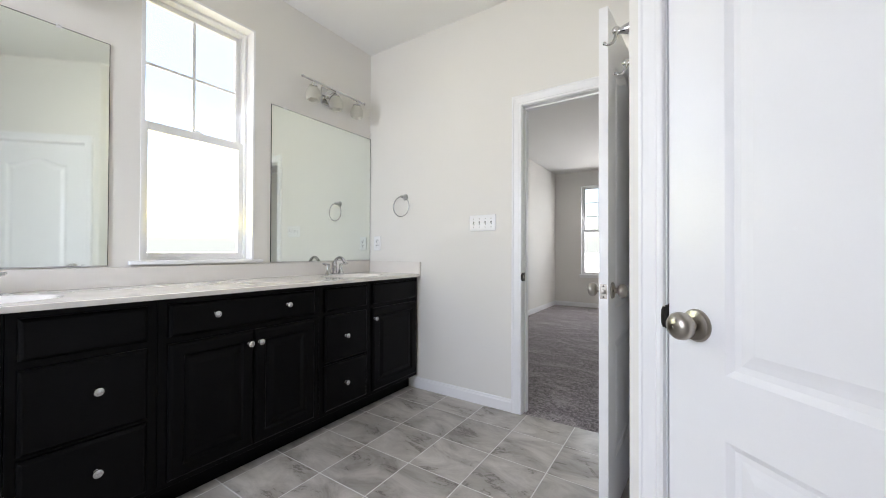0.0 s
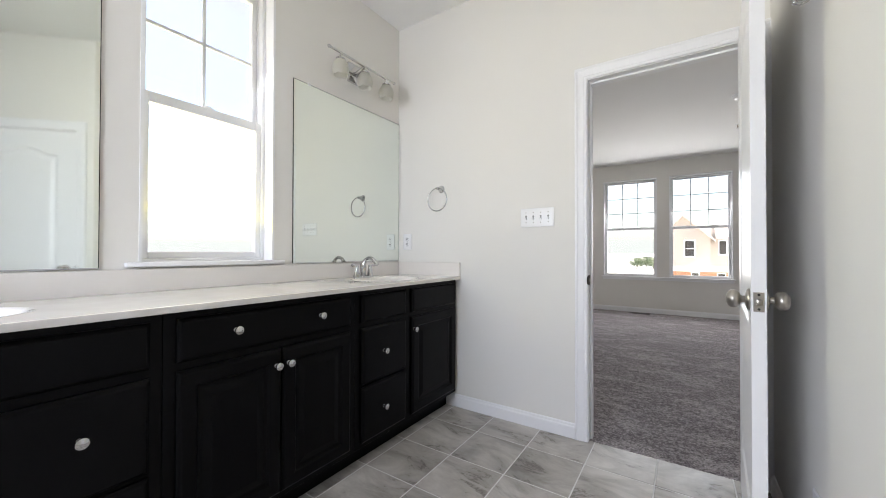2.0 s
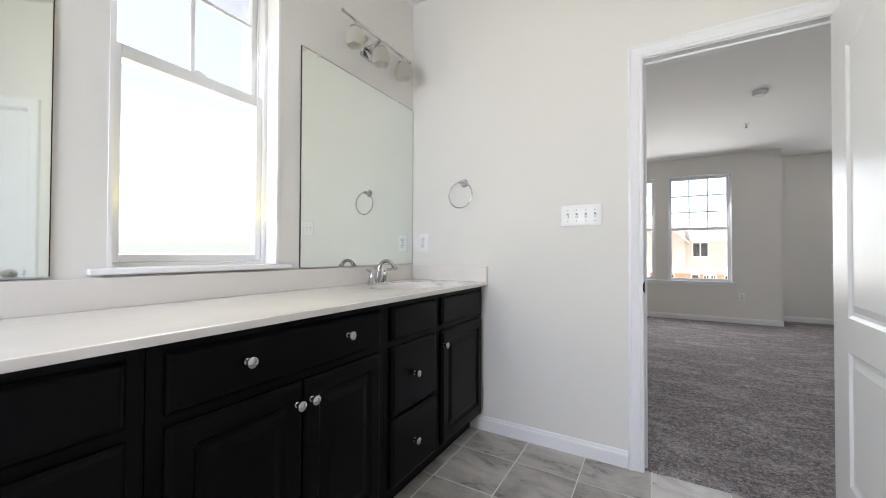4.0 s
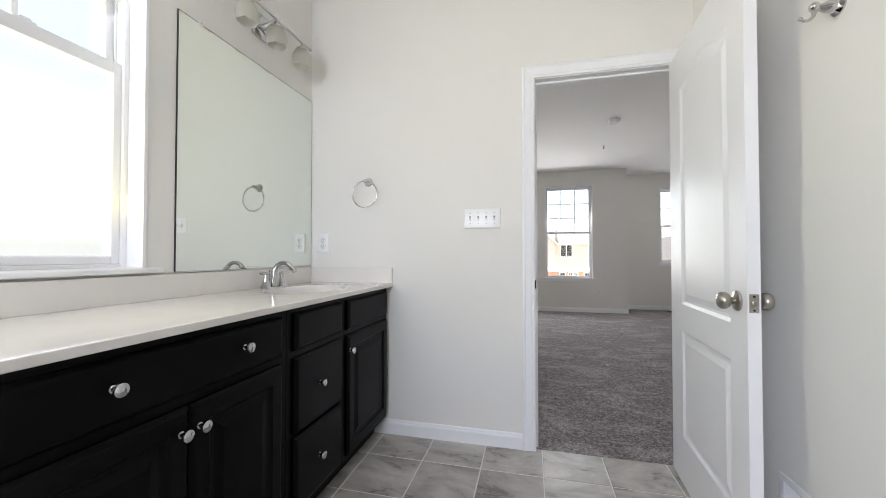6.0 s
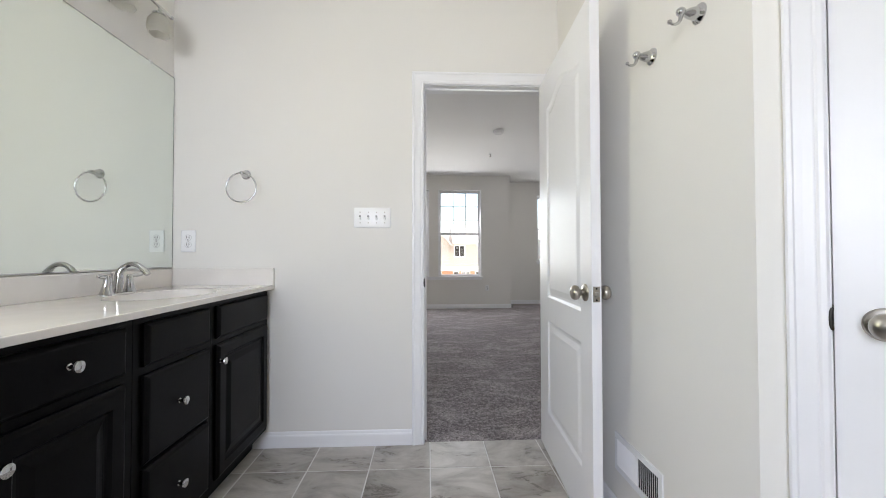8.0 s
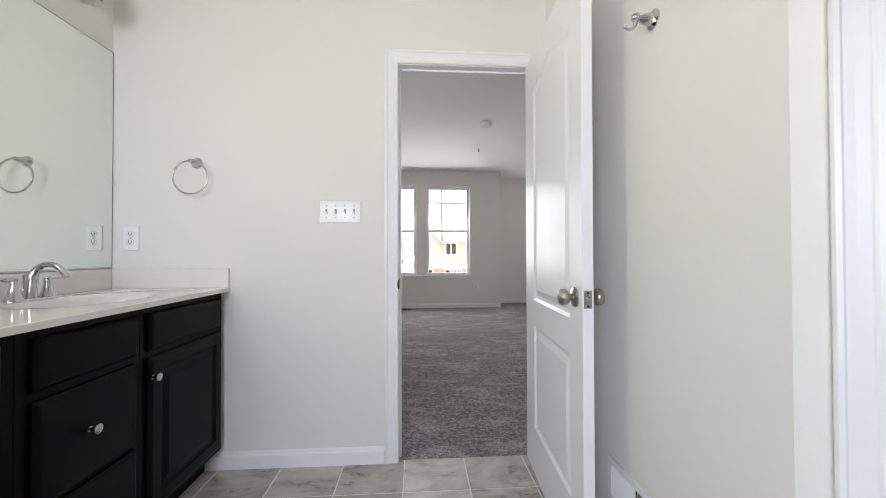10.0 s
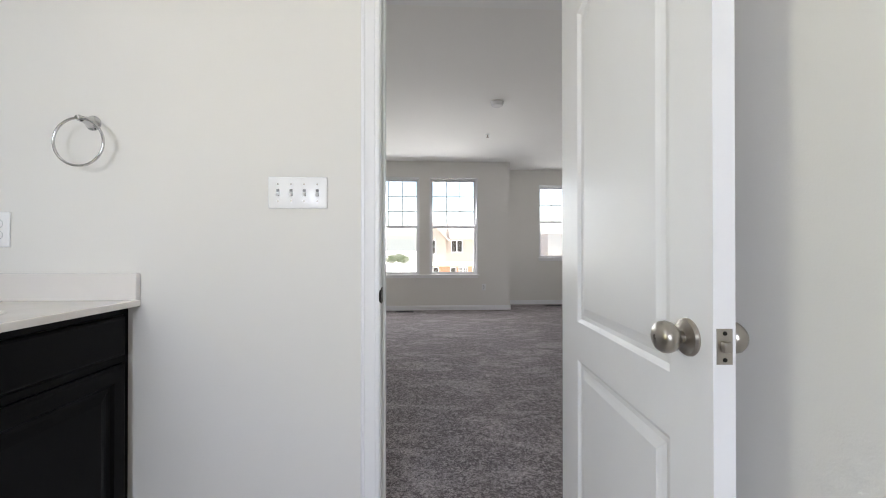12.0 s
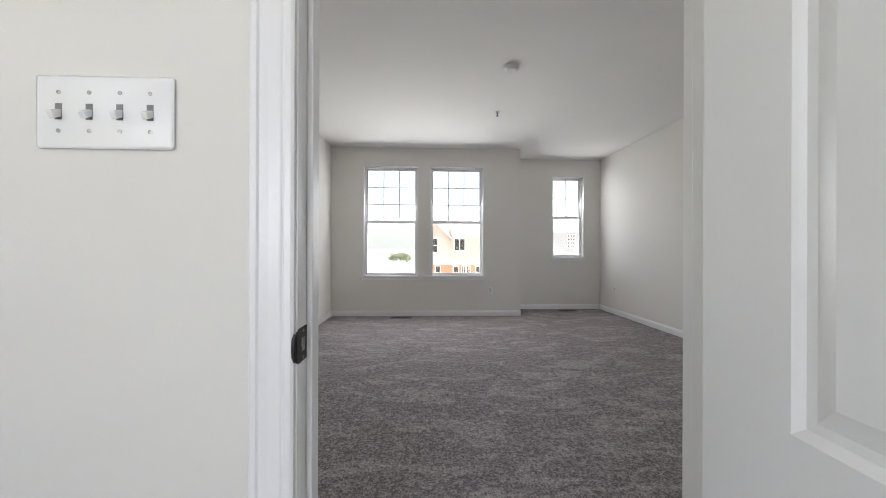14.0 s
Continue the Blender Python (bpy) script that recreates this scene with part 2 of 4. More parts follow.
# ---- structure ----
WX, Y1, YB = -2.31, 2.25, 2.365          # vanity wall, door wall (bath face, bedroom face)
BATH_H, BED_H = 2.795, 2.683
SOUTH, HX = -1.3, -0.13
OX0, OX1, OZ = -0.910, -0.188, 2.045
W = dict(y0=0.632, y1=1.219, z0=1.022, z1=2.488)
FLOOR = structure("floor", B((WX - 0.15, 2.2, SOUTH - 0.15, Y1 + 0.02, -0.12, -0.0012)), M_GROUT, "pale grout bed of a bathroom floor", "floor")
structure("carpet", B((-2.38, 2.6, Y1 + 0.02, 8.25, -0.12, 0.0)), M_CARPET, "grey-brown cut pile wall-to-wall carpet", "carpet")
structure("wall_west", B((WX - 0.15, WX, SOUTH - 0.15, W["y0"], 0, BATH_H), (WX - 0.15, WX, W["y1"], Y1, 0, BATH_H),
    (WX - 0.15, WX, W["y0"], W["y1"], 0, W["z0"]), (WX - 0.15, WX, W["y0"], W["y1"], W["z1"], BATH_H)), M_WALL, "warm off-white painted bathroom wall with a window", "wall")
structure("wall_north", B((-2.46, OX0 - 0.02, Y1, YB, 0, BATH_H), (OX1 + 0.02, 2.6, Y1, YB, 0, BATH_H), (OX0 - 0.02, OX1 + 0.02, Y1, YB, OZ + 0.02, BATH_H)),
    M_WALL, "warm off-white painted wall with a doorway", "wall")
# assumed opening, never in view; sized and placed for the fill it lets in
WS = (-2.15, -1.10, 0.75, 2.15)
structure("wall_south", B((WX - 0.15, WS[0], SOUTH - 0.15, SOUTH, 0, BATH_H), (WS[1], 2.6, SOUTH - 0.15, SOUTH, 0, BATH_H), (WS[0], WS[1], SOUTH - 0.15, SOUTH, 0, WS[2]), (WS[0], WS[1], SOUTH - 0.15, SOUTH, WS[3], BATH_H)), M_WALL, "off-white painted wall with an assumed, unseen window behind the walk", "wall")
structure("wall_hooks", B((HX, HX + 0.11, 0.982, Y1, 0, BATH_H)), M_WALL, "off-white painted wall with robe hooks", "wall")
DS0, DS1 = 0.122, 0.122 + 0.715           # edges of the door in the diagonal wall
DIAG = pose(HX, 0.982, 0, 0, 0, -45)
bm = B((0, DS0 - 0.02, 0, 0.11, 0, BATH_H), (DS1 + 0.02, 3.2, 0, 0.11, 0, BATH_H), (DS0 - 0.02, DS1 + 0.02, 0, 0.11, OZ + 0.02, BATH_H))
bmesh.ops.transform(bm, matrix=DIAG, verts=bm.verts)
structure("wall_diagonal", bm, M_WALL, "off-white diagonal wall with a closed door", "wall")
structure("ceiling_bath", B((WX - 0.15, 2.6, SOUTH - 0.15, Y1 + 0.05, BATH_H, BATH_H + 0.1)), M_CEIL, "white painted bathroom ceiling", "ceiling")
structure("ceiling_bedroom", B((-2.4, 2.6, YB - 0.05, 8.3, BED_H, BED_H + 0.1)), M_CEIL, "white painted bedroom ceiling", "ceiling")
BXL, BXR, FY, AY, JX = -2.235, 2.40, 7.493, 8.12, 0.786
structure("wall_bed_left", B((BXL - 0.12, BXL, YB, FY, 0, BED_H)), M_WALL, "off-white bedroom wall", "wall")
structure("wall_bed_right", B((BXR, BXR + 0.12, YB, AY, 0, BED_H)), M_WALL, "off-white bedroom wall", "wall")
WA, WB, WC = (-1.732, -0.857, 0.640, 2.394), (-0.675, 0.196, 0.640, 2.394), (1.524, 2.108, 0.930, 2.386)
def holed(y0, y1, x0, x1, h, holes):
    bs, x = [], x0
    for a, b, c, d in holes:
        bs += [(x, a, y0, y1, 0, h), (a, b, y0, y1, 0, c), (a, b, y0, y1, d, h)]
        x = b
    return B(*bs, (x, x1, y0, y1, 0, h))
structure("wall_bed_far", holed(FY, FY + 0.15, BXL - 0.12, JX, BED_H, [WA, WB]), M_WALL, "off-white bedroom wall with two windows", "wall")
structure("wall_bed_return", B((JX - 0.12, JX, FY + 0.15, AY, 0, BED_H)), M_WALL, "off-white wall return", "wall")
structure("wall_bed_alcove", holed(AY, AY + 0.15, JX - 0.12, BXR + 0.12, BED_H, [WC]), M_WALL, "off-white alcove wall with a narrow window", "wall")
structure("ground", B((-3000, 3000, -3000, 3000, -3.6, -3.4)), M_GROUND, "bare sunlit earth", "ground")


def tube(bm, pts, r, seg=12, closed=False):
    """A round tube along pts; r is a radius or one for each point."""
    pts = [Vector(p) for p in pts]
    n = len(pts)
    rs = r if isinstance(r, (list, tuple)) else [r] * n
    rings, side = [], None
    for i, p in enumerate(pts):
        a = pts[(i - 1) % n] if closed or i else p
        b = pts[(i + 1) % n] if closed or i < n - 1 else p
        d = (b - a).normalized()
        if side is None:
            side = d.orthogonal().normalized()
        side = (side - d * side.dot(d)).normalized()
        up = d.cross(side)
        rings.append([bm.verts.new(p + (side * math.cos(2 * math.pi * k / seg) + up * math.sin(2 * math.pi * k / seg)) * rs[i]) for k in range(seg)])
    for i in range(n if closed else n - 1):
        a, b = rings[i], rings[(i + 1) % n]
        for k in range(seg):
            bm.faces.new((a[k], a[(k + 1) % seg], b[(k + 1) % seg], b[k]))
    if not closed:
        bm.faces.new(rings[0][::-1])
        bm.faces.new(rings[-1])
    return bm


def lathe(bm, profile, m, seg=24):
    """Turns (radius, height) pairs round the z axis of the pose m."""
    rings = []
    for r, h in profile:
        ring = []
        for k in range(seg):
            a = 2 * math.pi * k / seg
            ring.append(bm.verts.new(m @ Vector((r * math.cos(a), r * math.sin(a), h))))
        rings.append(ring)
    for a, b in zip(rings, rings[1:]):
        for k in range(seg):
            bm.faces.new((a[k], a[(k + 1) % seg], b[(k + 1) % seg], b[k]))
    if profile[0][0] > 1e-5:
        bm.faces.new(rings[0][::-1])
    if profile[-1][0] > 1e-5:
        bm.faces.new(rings[-1])
    bmesh.ops.remove_doubles(bm, verts=bm.verts, dist=1e-5)
    return bm


def moved(bm, m):
    bmesh.ops.transform(bm, matrix=m, verts=bm.verts)
    return bm


def arc(c, r, a0, a1, n, u, v):
    """Points on an arc round c in the plane of u and v, degrees."""
    c, u, v = Vector(c), Vector(u), Vector(v)
    return [c + u * r * math.cos(radians(a0 + (a1 - a0) * i / n)) + v * r * math.sin(radians(a0 + (a1 - a0) * i / n)) for i in range(n + 1)]


# ---- trim ----
CASING = [(u * 1.12, v) for u, v in [(0, 0), (0, 0.008), (0.004, 0.011), (0.012, 0.0115), (0.016, 0.009), (0.019, 0.0105), (0.034, 0.0125), (0.046, 0.015), (0.049, 0.018), (0.056, 0.018), (0.060, 0.014), (0.060, 0)]]
BASE = [(0, 0), (0, 0.013), (0.060, 0.013), (0.066, 0.0115), (0.070, 0.008), (0.078, 0.0065), (0.083, 0.004), (0.085, 0)]


def loft(bm, rows):
    """Joins rows of points of equal number, and closes both ends."""
    vs = [[bm.verts.new(p) for p in row] for row in rows]
    n = len(vs[0])
    for a, b in zip(vs, vs[1:]):
        for k in range(n):
            bm.faces.new((a[k], a[(k + 1) % n], b[(k + 1) % n], b[k]))
    bm.faces.new(vs[0][::-1])
    bm.faces.new(vs[-1])
    return bm


def casing(name, m, s0, s1, top, label):
    """Moulded casing round an opening from s0 to s1; the wall's face is local y = 0 and the room lies at -y."""
    e = thing(name, m @ Vector((s0, 0, 0)), label, "door casing", kind="structure")
    left = [[(s0 - u, -v, 0) for u, v in CASING], [(s0 - u, -v, top + u) for u, v in CASING]]
    head = [[(s0 - u, -v, top + u) for u, v in CASING], [(s1 + u, -v, top + u) for u, v in CASING]]
    right = [[(s1 + u, -v, 0) for u, v in CASING], [(s1 + u, -v, top + u) for u, v in CASING]]
    for n, rows in (("casing_leg", left), ("casing_head", head), ("casing_leg", right)):
        part(n, moved(loft(bmesh.new(), rows), m), M_TRIM, e)
    return e


def jamb(name, m, s0, s1, top, depth, label):
    """Boards lining an opening, with the stop that the door closes against."""
    e = thing(name, m @ Vector((s0, 0, 0)), label, "door frame", kind="structure")
    for n, b in (("jamb_side", (s0 - 0.018, s0, 0.001, depth - 0.001, 0, top)), ("jamb_side", (s1, s1 + 0.018, 0.001, depth - 0.001, 0, top)),
                 ("jamb_head", (s0 - 0.018, s1 + 0.018, 0.001, depth - 0.001, top, top + 0.018))):
        part(n, moved(B(b), m), M_TRIM, e)
    for n, b in (("door_stop", (s0, s0 + 0.011, 0.042, 0.078, 0, top - 0.011)), ("door_stop", (s1 - 0.011, s1, 0.042, 0.078, 0, top - 0.011)), ("door_stop", (s0, s1, 0.042, 0.078, top - 0.011, top))):
        part(n, moved(B(b, bevel=0.002), m), M_TRIM, e)
    return e


def baseboard(m, s0, s1, label="white moulded baseboard along the wall"):
    return structure("baseboard", moved(loft(bmesh.new(), [[(s0, -v, z) for z, v in BASE], [(s1, -v, z) for z, v in BASE]]), m), M_TRIM, label, "baseboard")


NORTH = pose(0, Y1, 0)
HOOKS = pose(HX, 0, 0, 0, 0, -90)             # local x runs to -y, local -y points into the room
casing("door_casing", NORTH, OX0 - 0.003, OX1 + 0.003, OZ + 0.004, "white moulded casing round the open doorway")
jamb("door_frame", NORTH, OX0, OX1, OZ, 0.115, "white painted door frame with a stop")
casing("door_casing", DIAG, DS0 - 0.006, DS1 + 0.006, OZ + 0.005, "white moulded casing round the closed door")
jamb("door_frame", DIAG, DS0 - 0.003, DS1 + 0.003, OZ, 0.11, "white painted frame of the closed door")
casing("door_casing", pose(0, YB, 0, 0, 0, 180), -OX1 - 0.005, -OX0 + 0.005, OZ + 0.005, "white moulded casing on the bedroom side")
baseboard(NORTH, -1.865, OX0 - 0.072)
baseboard(HOOKS, -Y1 + 0.002, -0.984)
baseboard(DIAG, 0.002, DS0 - 0.072)
baseboard(DIAG, DS1 + 0.072, 3.1)
baseboard(pose(0, YB, 0, 0, 0, 180), -OX0 + 0.071, -BXL)
baseboard(pose(0, YB, 0, 0, 0, 180), -BXR, -OX1 - 0.071)
baseboard(pose(BXL, 0, 0, 0, 0, 90), YB, FY)
baseboard(pose(BXR, 0, 0, 0, 0, -90), -AY, -YB)
baseboard(pose(0, FY, 0), BXL, JX + 0.012)
baseboard(pose(JX, 0, 0, 0, 0, 90), FY, AY)
baseboard(pose(0, AY, 0), JX, BXR)


# ---- doors ----
def panel_rings(bm, outline, y, sign):
    """A moulded panel: rings going in from the outline, and the flat field in the middle."""
    prev = None
    for inset, depth in ((0, 0), (0.006, 0.0035), (0.012, 0.0075), (0.024, 0.0085), (0.036, 0.0060), (0.050, 0.0022)):
        ring = [bm.verts.new((s, y + sign * depth, z)) for s, z in outline(inset)]
        if prev:
            for k in range(len(ring)):
                bm.faces.new((prev[k], prev[(k + 1) % len(ring)], ring[(k + 1) % len(ring)], ring[k]))
        prev = ring
    bm.faces.new(prev)


def door_slab(w, h, z0=0.012, t=0.035, st=0.130, se=0.130):
    """A two-panel moulded door with an arched upper panel; local x 0..w, thickness 0..t along y."""
    bm = bmesh.new()
    a0, a1, c0, zs, rise, N = 0.230, 0.720, 0.842, 1.845, 0.060, 24
    def hump(q):
        return zs + rise * (0.5 - 0.5 * math.cos(2 * math.pi * min(max(q, 0), 1))) ** 1.3
    def low(i):
        return [(st + i, a0 + i), (w - se - i, a0 + i), (w - se - i, a1 - i), (st + i, a1 - i)]
    def high(i):
        pts = [(st + i, c0 + i), (w - se - i, c0 + i)]
        for k in range(N + 1):
            q = 1 - k / N
            pts.append((st + i + (w - st - se - 2 * i) * q, hump(q) - i))
        return pts
    def quad(y, s0, s1, p, q):
        bm.faces.new([bm.verts.new((s, y, z)) for s, z in ((s0, p), (s1, p), (s1, q), (s0, q))])
    for y, sign in ((0, 1), (t, -1)):
        quad(y, 0, st, z0, h), quad(y, w - se, w, z0, h), quad(y, st, w - se, z0, a0), quad(y, st, w - se, a1, c0)
        for k in range(N):
            s0, s1 = st + (w - st - se) * k / N, st + (w - st - se) * (k + 1) / N
            bm.faces.new([bm.verts.new(p) for p in ((s0, y, hump(k / N)), (s1, y, hump((k + 1) / N)), (s1, y, h), (s0, y, h))])
        panel_rings(bm, low, y, sign), panel_rings(bm, high, y, sign)
    for p in (((0, 0, z0), (0, t, z0), (0, t, h), (0, 0, h)), ((w, 0, z0), (w, t, z0), (w, t, h), (w, 0, h)),
              ((0, 0, z0), (w, 0, z0), (w, t, z0), (0, t, z0)), ((0, 0, h), (w, 0, h), (w, t, h), (0, t, h))):
        bm.faces.new([bm.verts.new(q) for q in p])
    bmesh.ops.remove_doubles(bm, verts=bm.verts, dist=1e-5)
    return bm


ROSE = [(0.0, 0.0), (0.033, 0.0), (0.033, 0.003), (0.030, 0.007), (0.022, 0.0095), (0.013, 0.011)]
KNOB = [(0.011, 0.009), (0.0105, 0.018), (0.012, 0.0215), (0.0195, 0.0240), (0.0258, 0.0300), (0.0282, 0.0380), (0.0272, 0.0460), (0.0225, 0.0525), (0.013, 0.0565), (0.0045, 0.0575), (0.004, 0.055), (0.0, 0.055)]


def knob(parent, m):
    """An egg-shaped knob on its round plate; local z is away from the door."""
    k = part("door_knob", lathe(bmesh.new(), KNOB, m @ Matrix.Diagonal((1.02, 1.0, 1, 1)), 32), M_NICKEL, parent, "satin nickel egg-shaped knob", smooth=True)
    part("rosette", lathe(bmesh.new(), ROSE, m, 32), M_NICKEL, k, smooth=True)
    part("lock_pin", lathe(bmesh.new(), [(0.0, 0.0), (0.004, 0.0), (0.004, 0.0012), (0.0, 0.0016)], m @ pose(0.022, 0, 0.0092), 10), M_HOLE, k, smooth=True)


def screw(parent, m, r=0.0035, material=None):
    bm = lathe(bmesh.new(), [(0.0, 0.0), (r, 0.0), (r * 0.9, r * 0.35), (0.0, r * 0.45)], m, 12)
    return part("screw", bm, material or M_NICKEL, parent, smooth=True)


def hinge(parent, m):
    """Two leaves and the barrel; local z up, the pin at the origin."""
    h = part("hinge", moved(B((-0.030, 0.0, 0.000, 0.0025, -0.044, 0.044), bevel=0.0008, seg=1), m), M_DARK, parent, "dark hinge leaf")
    part("barrel", moved(tube(bmesh.new(), [(0, -0.004, -0.046), (0, -0.004, 0.046)], 0.0055, 12), m), M_DARK, h, smooth=True)
    for z in (-0.03, 0, 0.03):
        screw(h, m @ pose(-0.018, 0, z, 90), 0.003)


def latch(parent, m):
    """The plate on a door's edge with its bolt; local z away from the edge, y up."""
    p = part("latch_plate", moved(B((-0.0125, 0.0125, -0.0285, 0.0285, -0.001, 0.0012), bevel=0.0006, seg=1), m), M_NICKEL, parent, "satin nickel latch plate")
    part("bolt", moved(B((-0.007, 0.007, -0.009, 0.009, 0.0, 0.010), bevel=0.003), m), M_NICKEL, p, smooth=True)
    for y in (-0.021, 0.021):
        screw(p, m @ pose(0, y, 0.001), 0.0036, M_DARK)


# the open door; its hinges hold it at the doorway, its free end comes into the bathroom
LEAF = pose(-0.211, 2.236, 0, 0, 0, -93.6)
d1 = tagged(thing("door_1", (-0.23, 2.236, 0), "white two-panel arched moulded door, standing open", "door"), kind="structure")
LW = 0.763
part("leaf", moved(door_slab(LW, 2.035, st=0.156, se=0.114), LEAF @ pose(0, -0.035, 0)), M_TRIM, d1)
knob(d1, LEAF @ pose(LW - 0.061, -0.035, 0.921, 90) @ pose(0, 0, 0, 0, 0, 180))
knob(d1, LEAF @ pose(LW - 0.061, 0.0, 0.921, -90))
latch(d1, LEAF @ pose(LW, -0.0175, 0.920, 90, 0, 90))
for z in (0.25, 1.05, 1.80):
    hinge(d1, LEAF @ pose(0.0, 0.004, z, 0, 0, 180))
# the closed door in the diagonal wall
d2 = tagged(thing("door_2", DIAG @ Vector((DS0, 0.02, 0)), "white two-panel arched moulded door, closed", "door"), kind="structure")
SLAB = DIAG @ pose(DS0, 0.003, 0)
part("leaf", moved(door_slab(0.712, 2.035), SLAB), M_TRIM, d2)
knob(d2, SLAB @ pose(0.070, 0.0, 0.925, 90) @ pose(0, 0, 0, 0, 0, 180))
for z in (0.25, 1.05, 1.80):
    hinge(d2, SLAB @ pose(0.7145, 0.0, z))
# strike plates let into the jambs
def strike(m, label):
    """A T-shaped strike with its curved lip; local z away from the jamb, y up, -x towards the room."""
    s = tagged(thing("strike_plate", m.translation, label, "strike plate"), kind="structure")
    bm = B((-0.020, 0.022, -0.0285, 0.0285, -0.0005, 0.0015), bevel=0.0007, seg=1)
    box(bm, -0.027, -0.016, -0.0255, 0.0255, -0.0005, 0.0018, bevel=0.0008, seg=1)
    p = part("plate", moved(bm, m), M_DARK, s)
    part("opening", moved(B((-0.006, 0.010, -0.011, 0.011, 0.0012, 0.0018)), m), M_NICKEL, s)
    part("lip", moved(tube(bmesh.new(), [(-0.0265, -0.022, -0.0015), (-0.0285, -0.014, -0.003), (-0.029, 0.0, -0.0035), (-0.0285, 0.014, -0.003), (-0.0265, 0.022, -0.0015)], 0.0042, 10), m), M_DARK, s, smooth=True)
    for y in (-0.022, 0.022):
        screw(s, m @ pose(0.002, y, 0.0013), 0.0032)
strike(Matrix(((0, 0, 1, OX0), (1, 0, 0, Y1 + 0.022), (0, 1, 0, 0.908), (0, 0, 0, 1))), "dark metal strike plate on the door jamb")
strike(DIAG @ Matrix(((0, 0, 1, DS0 - 0.003), (1, 0, 0, 0.022), (0, 1, 0, 0.930), (0, 0, 0, 1))), "dark metal strike plate beside the closed door")


# ---- windows ----
def window(name, m, w, z0, z1, depth, grid, label, glass_at=0.118):
    """A double-hung vinyl window in an opening 0..w; local y runs outwards from the wall's inner face."""
    e = tagged(thing(name, m @ Vector((w / 2, depth / 2, z0)), label, "window"), kind="structure")
    P = lambda n, bm, mt, pa, lb="", sm=False: part(n, moved(bm, m), mt, pa, lb, sm)
    zm = z0 + (z1 - z0) * 0.49
    for b in ((0, 0.012, -0.003, depth, z0, z1), (w - 0.012, w, -0.003, depth, z0, z1), (0.012, w - 0.012, -0.003, depth, z1 - 0.012, z1)):
        P("jamb_liner", B(b), M_TRIM, e)
    y0, y1 = glass_at - 0.045, glass_at + 0.040
    f = 0.030
    fr = P("window_frame", B((0.012, f, y0, y1, z0, z1 - 0.012), (w - f, w - 0.012, y0, y1, z0, z1 - 0.012), (f, w - f, y0, y1, z0, z0 + 0.014), (f, w - f, y0, y1, z1 - f, z1 - 0.012), bevel=0.002, seg=1), M_VINYL, e)
    P("track", B((f, f + 0.006, y0 + 0.036, y0 + 0.042, z0 + 0.014, z1 - f), (w - f - 0.006, w - f, y0 + 0.036, y0 + 0.042, z0 + 0.014, z1 - f)), M_VINYL, fr)
    r = 0.026
    def sash(n, ya, yb, za, zb, cols, rows, head=r):
        a, b = f + 0.001, w - f - 0.001
        s = P(n, B((a, a + r, ya, yb, za, zb), (b - r, b, ya, yb, za, zb), (a + r, b - r, ya, yb, za, za + r + 0.002), (a + r, b - r, ya, yb, zb - head, zb), bevel=0.003), M_VINYL, e)
        yc = (ya + yb) / 2
        g = P("pane", B((a + r - 0.004, b - r + 0.004, yc - 0.002, yc + 0.002, za + r, zb - head + 0.004)), M_GLASS, s)
        g.visible_shadow = False
        for i in range(1, cols):
            x = a + r + (b - a - 2 * r) * i / cols
            P("muntin", B((x - 0.0075, x + 0.0075, yc - 0.0065, yc + 0.0065, za + r + 0.006, zb - r), bevel=0.001, seg=1), M_VINYL, s)
        for i in range(1, rows):
            z = za + r + 0.006 + (zb - za - 2 * r - 0.006) * i / rows
            P("muntin", B((a + r, b - r, yc - 0.0055, yc + 0.0055, z - 0.0075, z + 0.0075), bevel=0.001, seg=1), M_VINYL, s)
        return s
    sash("upper_sash", glass_at + 0.006, glass_at + 0.034, zm - 0.014, z1 - f, *grid)
    low = sash("lower_sash", glass_at - 0.036, glass_at - 0.004, z0 + 0.014, zm + 0.026, 1, 1, 0.046)
    for x in ([w * 0.25, w * 0.75] if w > 0.7 else [w / 2]):
        P("sash_lock", B((x - 0.028, x + 0.028, glass_at - 0.034, glass_at - 0.010, zm + 0.026, zm + 0.033), (x - 0.010, x + 0.016, glass_at - 0.030, glass_at - 0.014, zm + 0.033, zm + 0.040), bevel=0.002), M_VINYL, low)
    return e


def stool(x0, x1, m, z, apron, label):
    """The inner sill board with its rounded nose, on its apron."""
    e = tagged(thing("window_sill", m @ Vector(((x0 + x1) / 2, 0, z)), label, "window sill"), kind="structure")
    part("sill_board", moved(B((x0, x1, -0.030, -0.001, z - 0.020, z), bevel=0.006, seg=3), m), M_TRIM, e, smooth=True)
    if apron:
        part("apron", moved(B((x0 + 0.02, x1 - 0.02, -0.013, -0.001, z - 0.062, z - 0.020), bevel=0.004), m), M_TRIM, e)
    return e


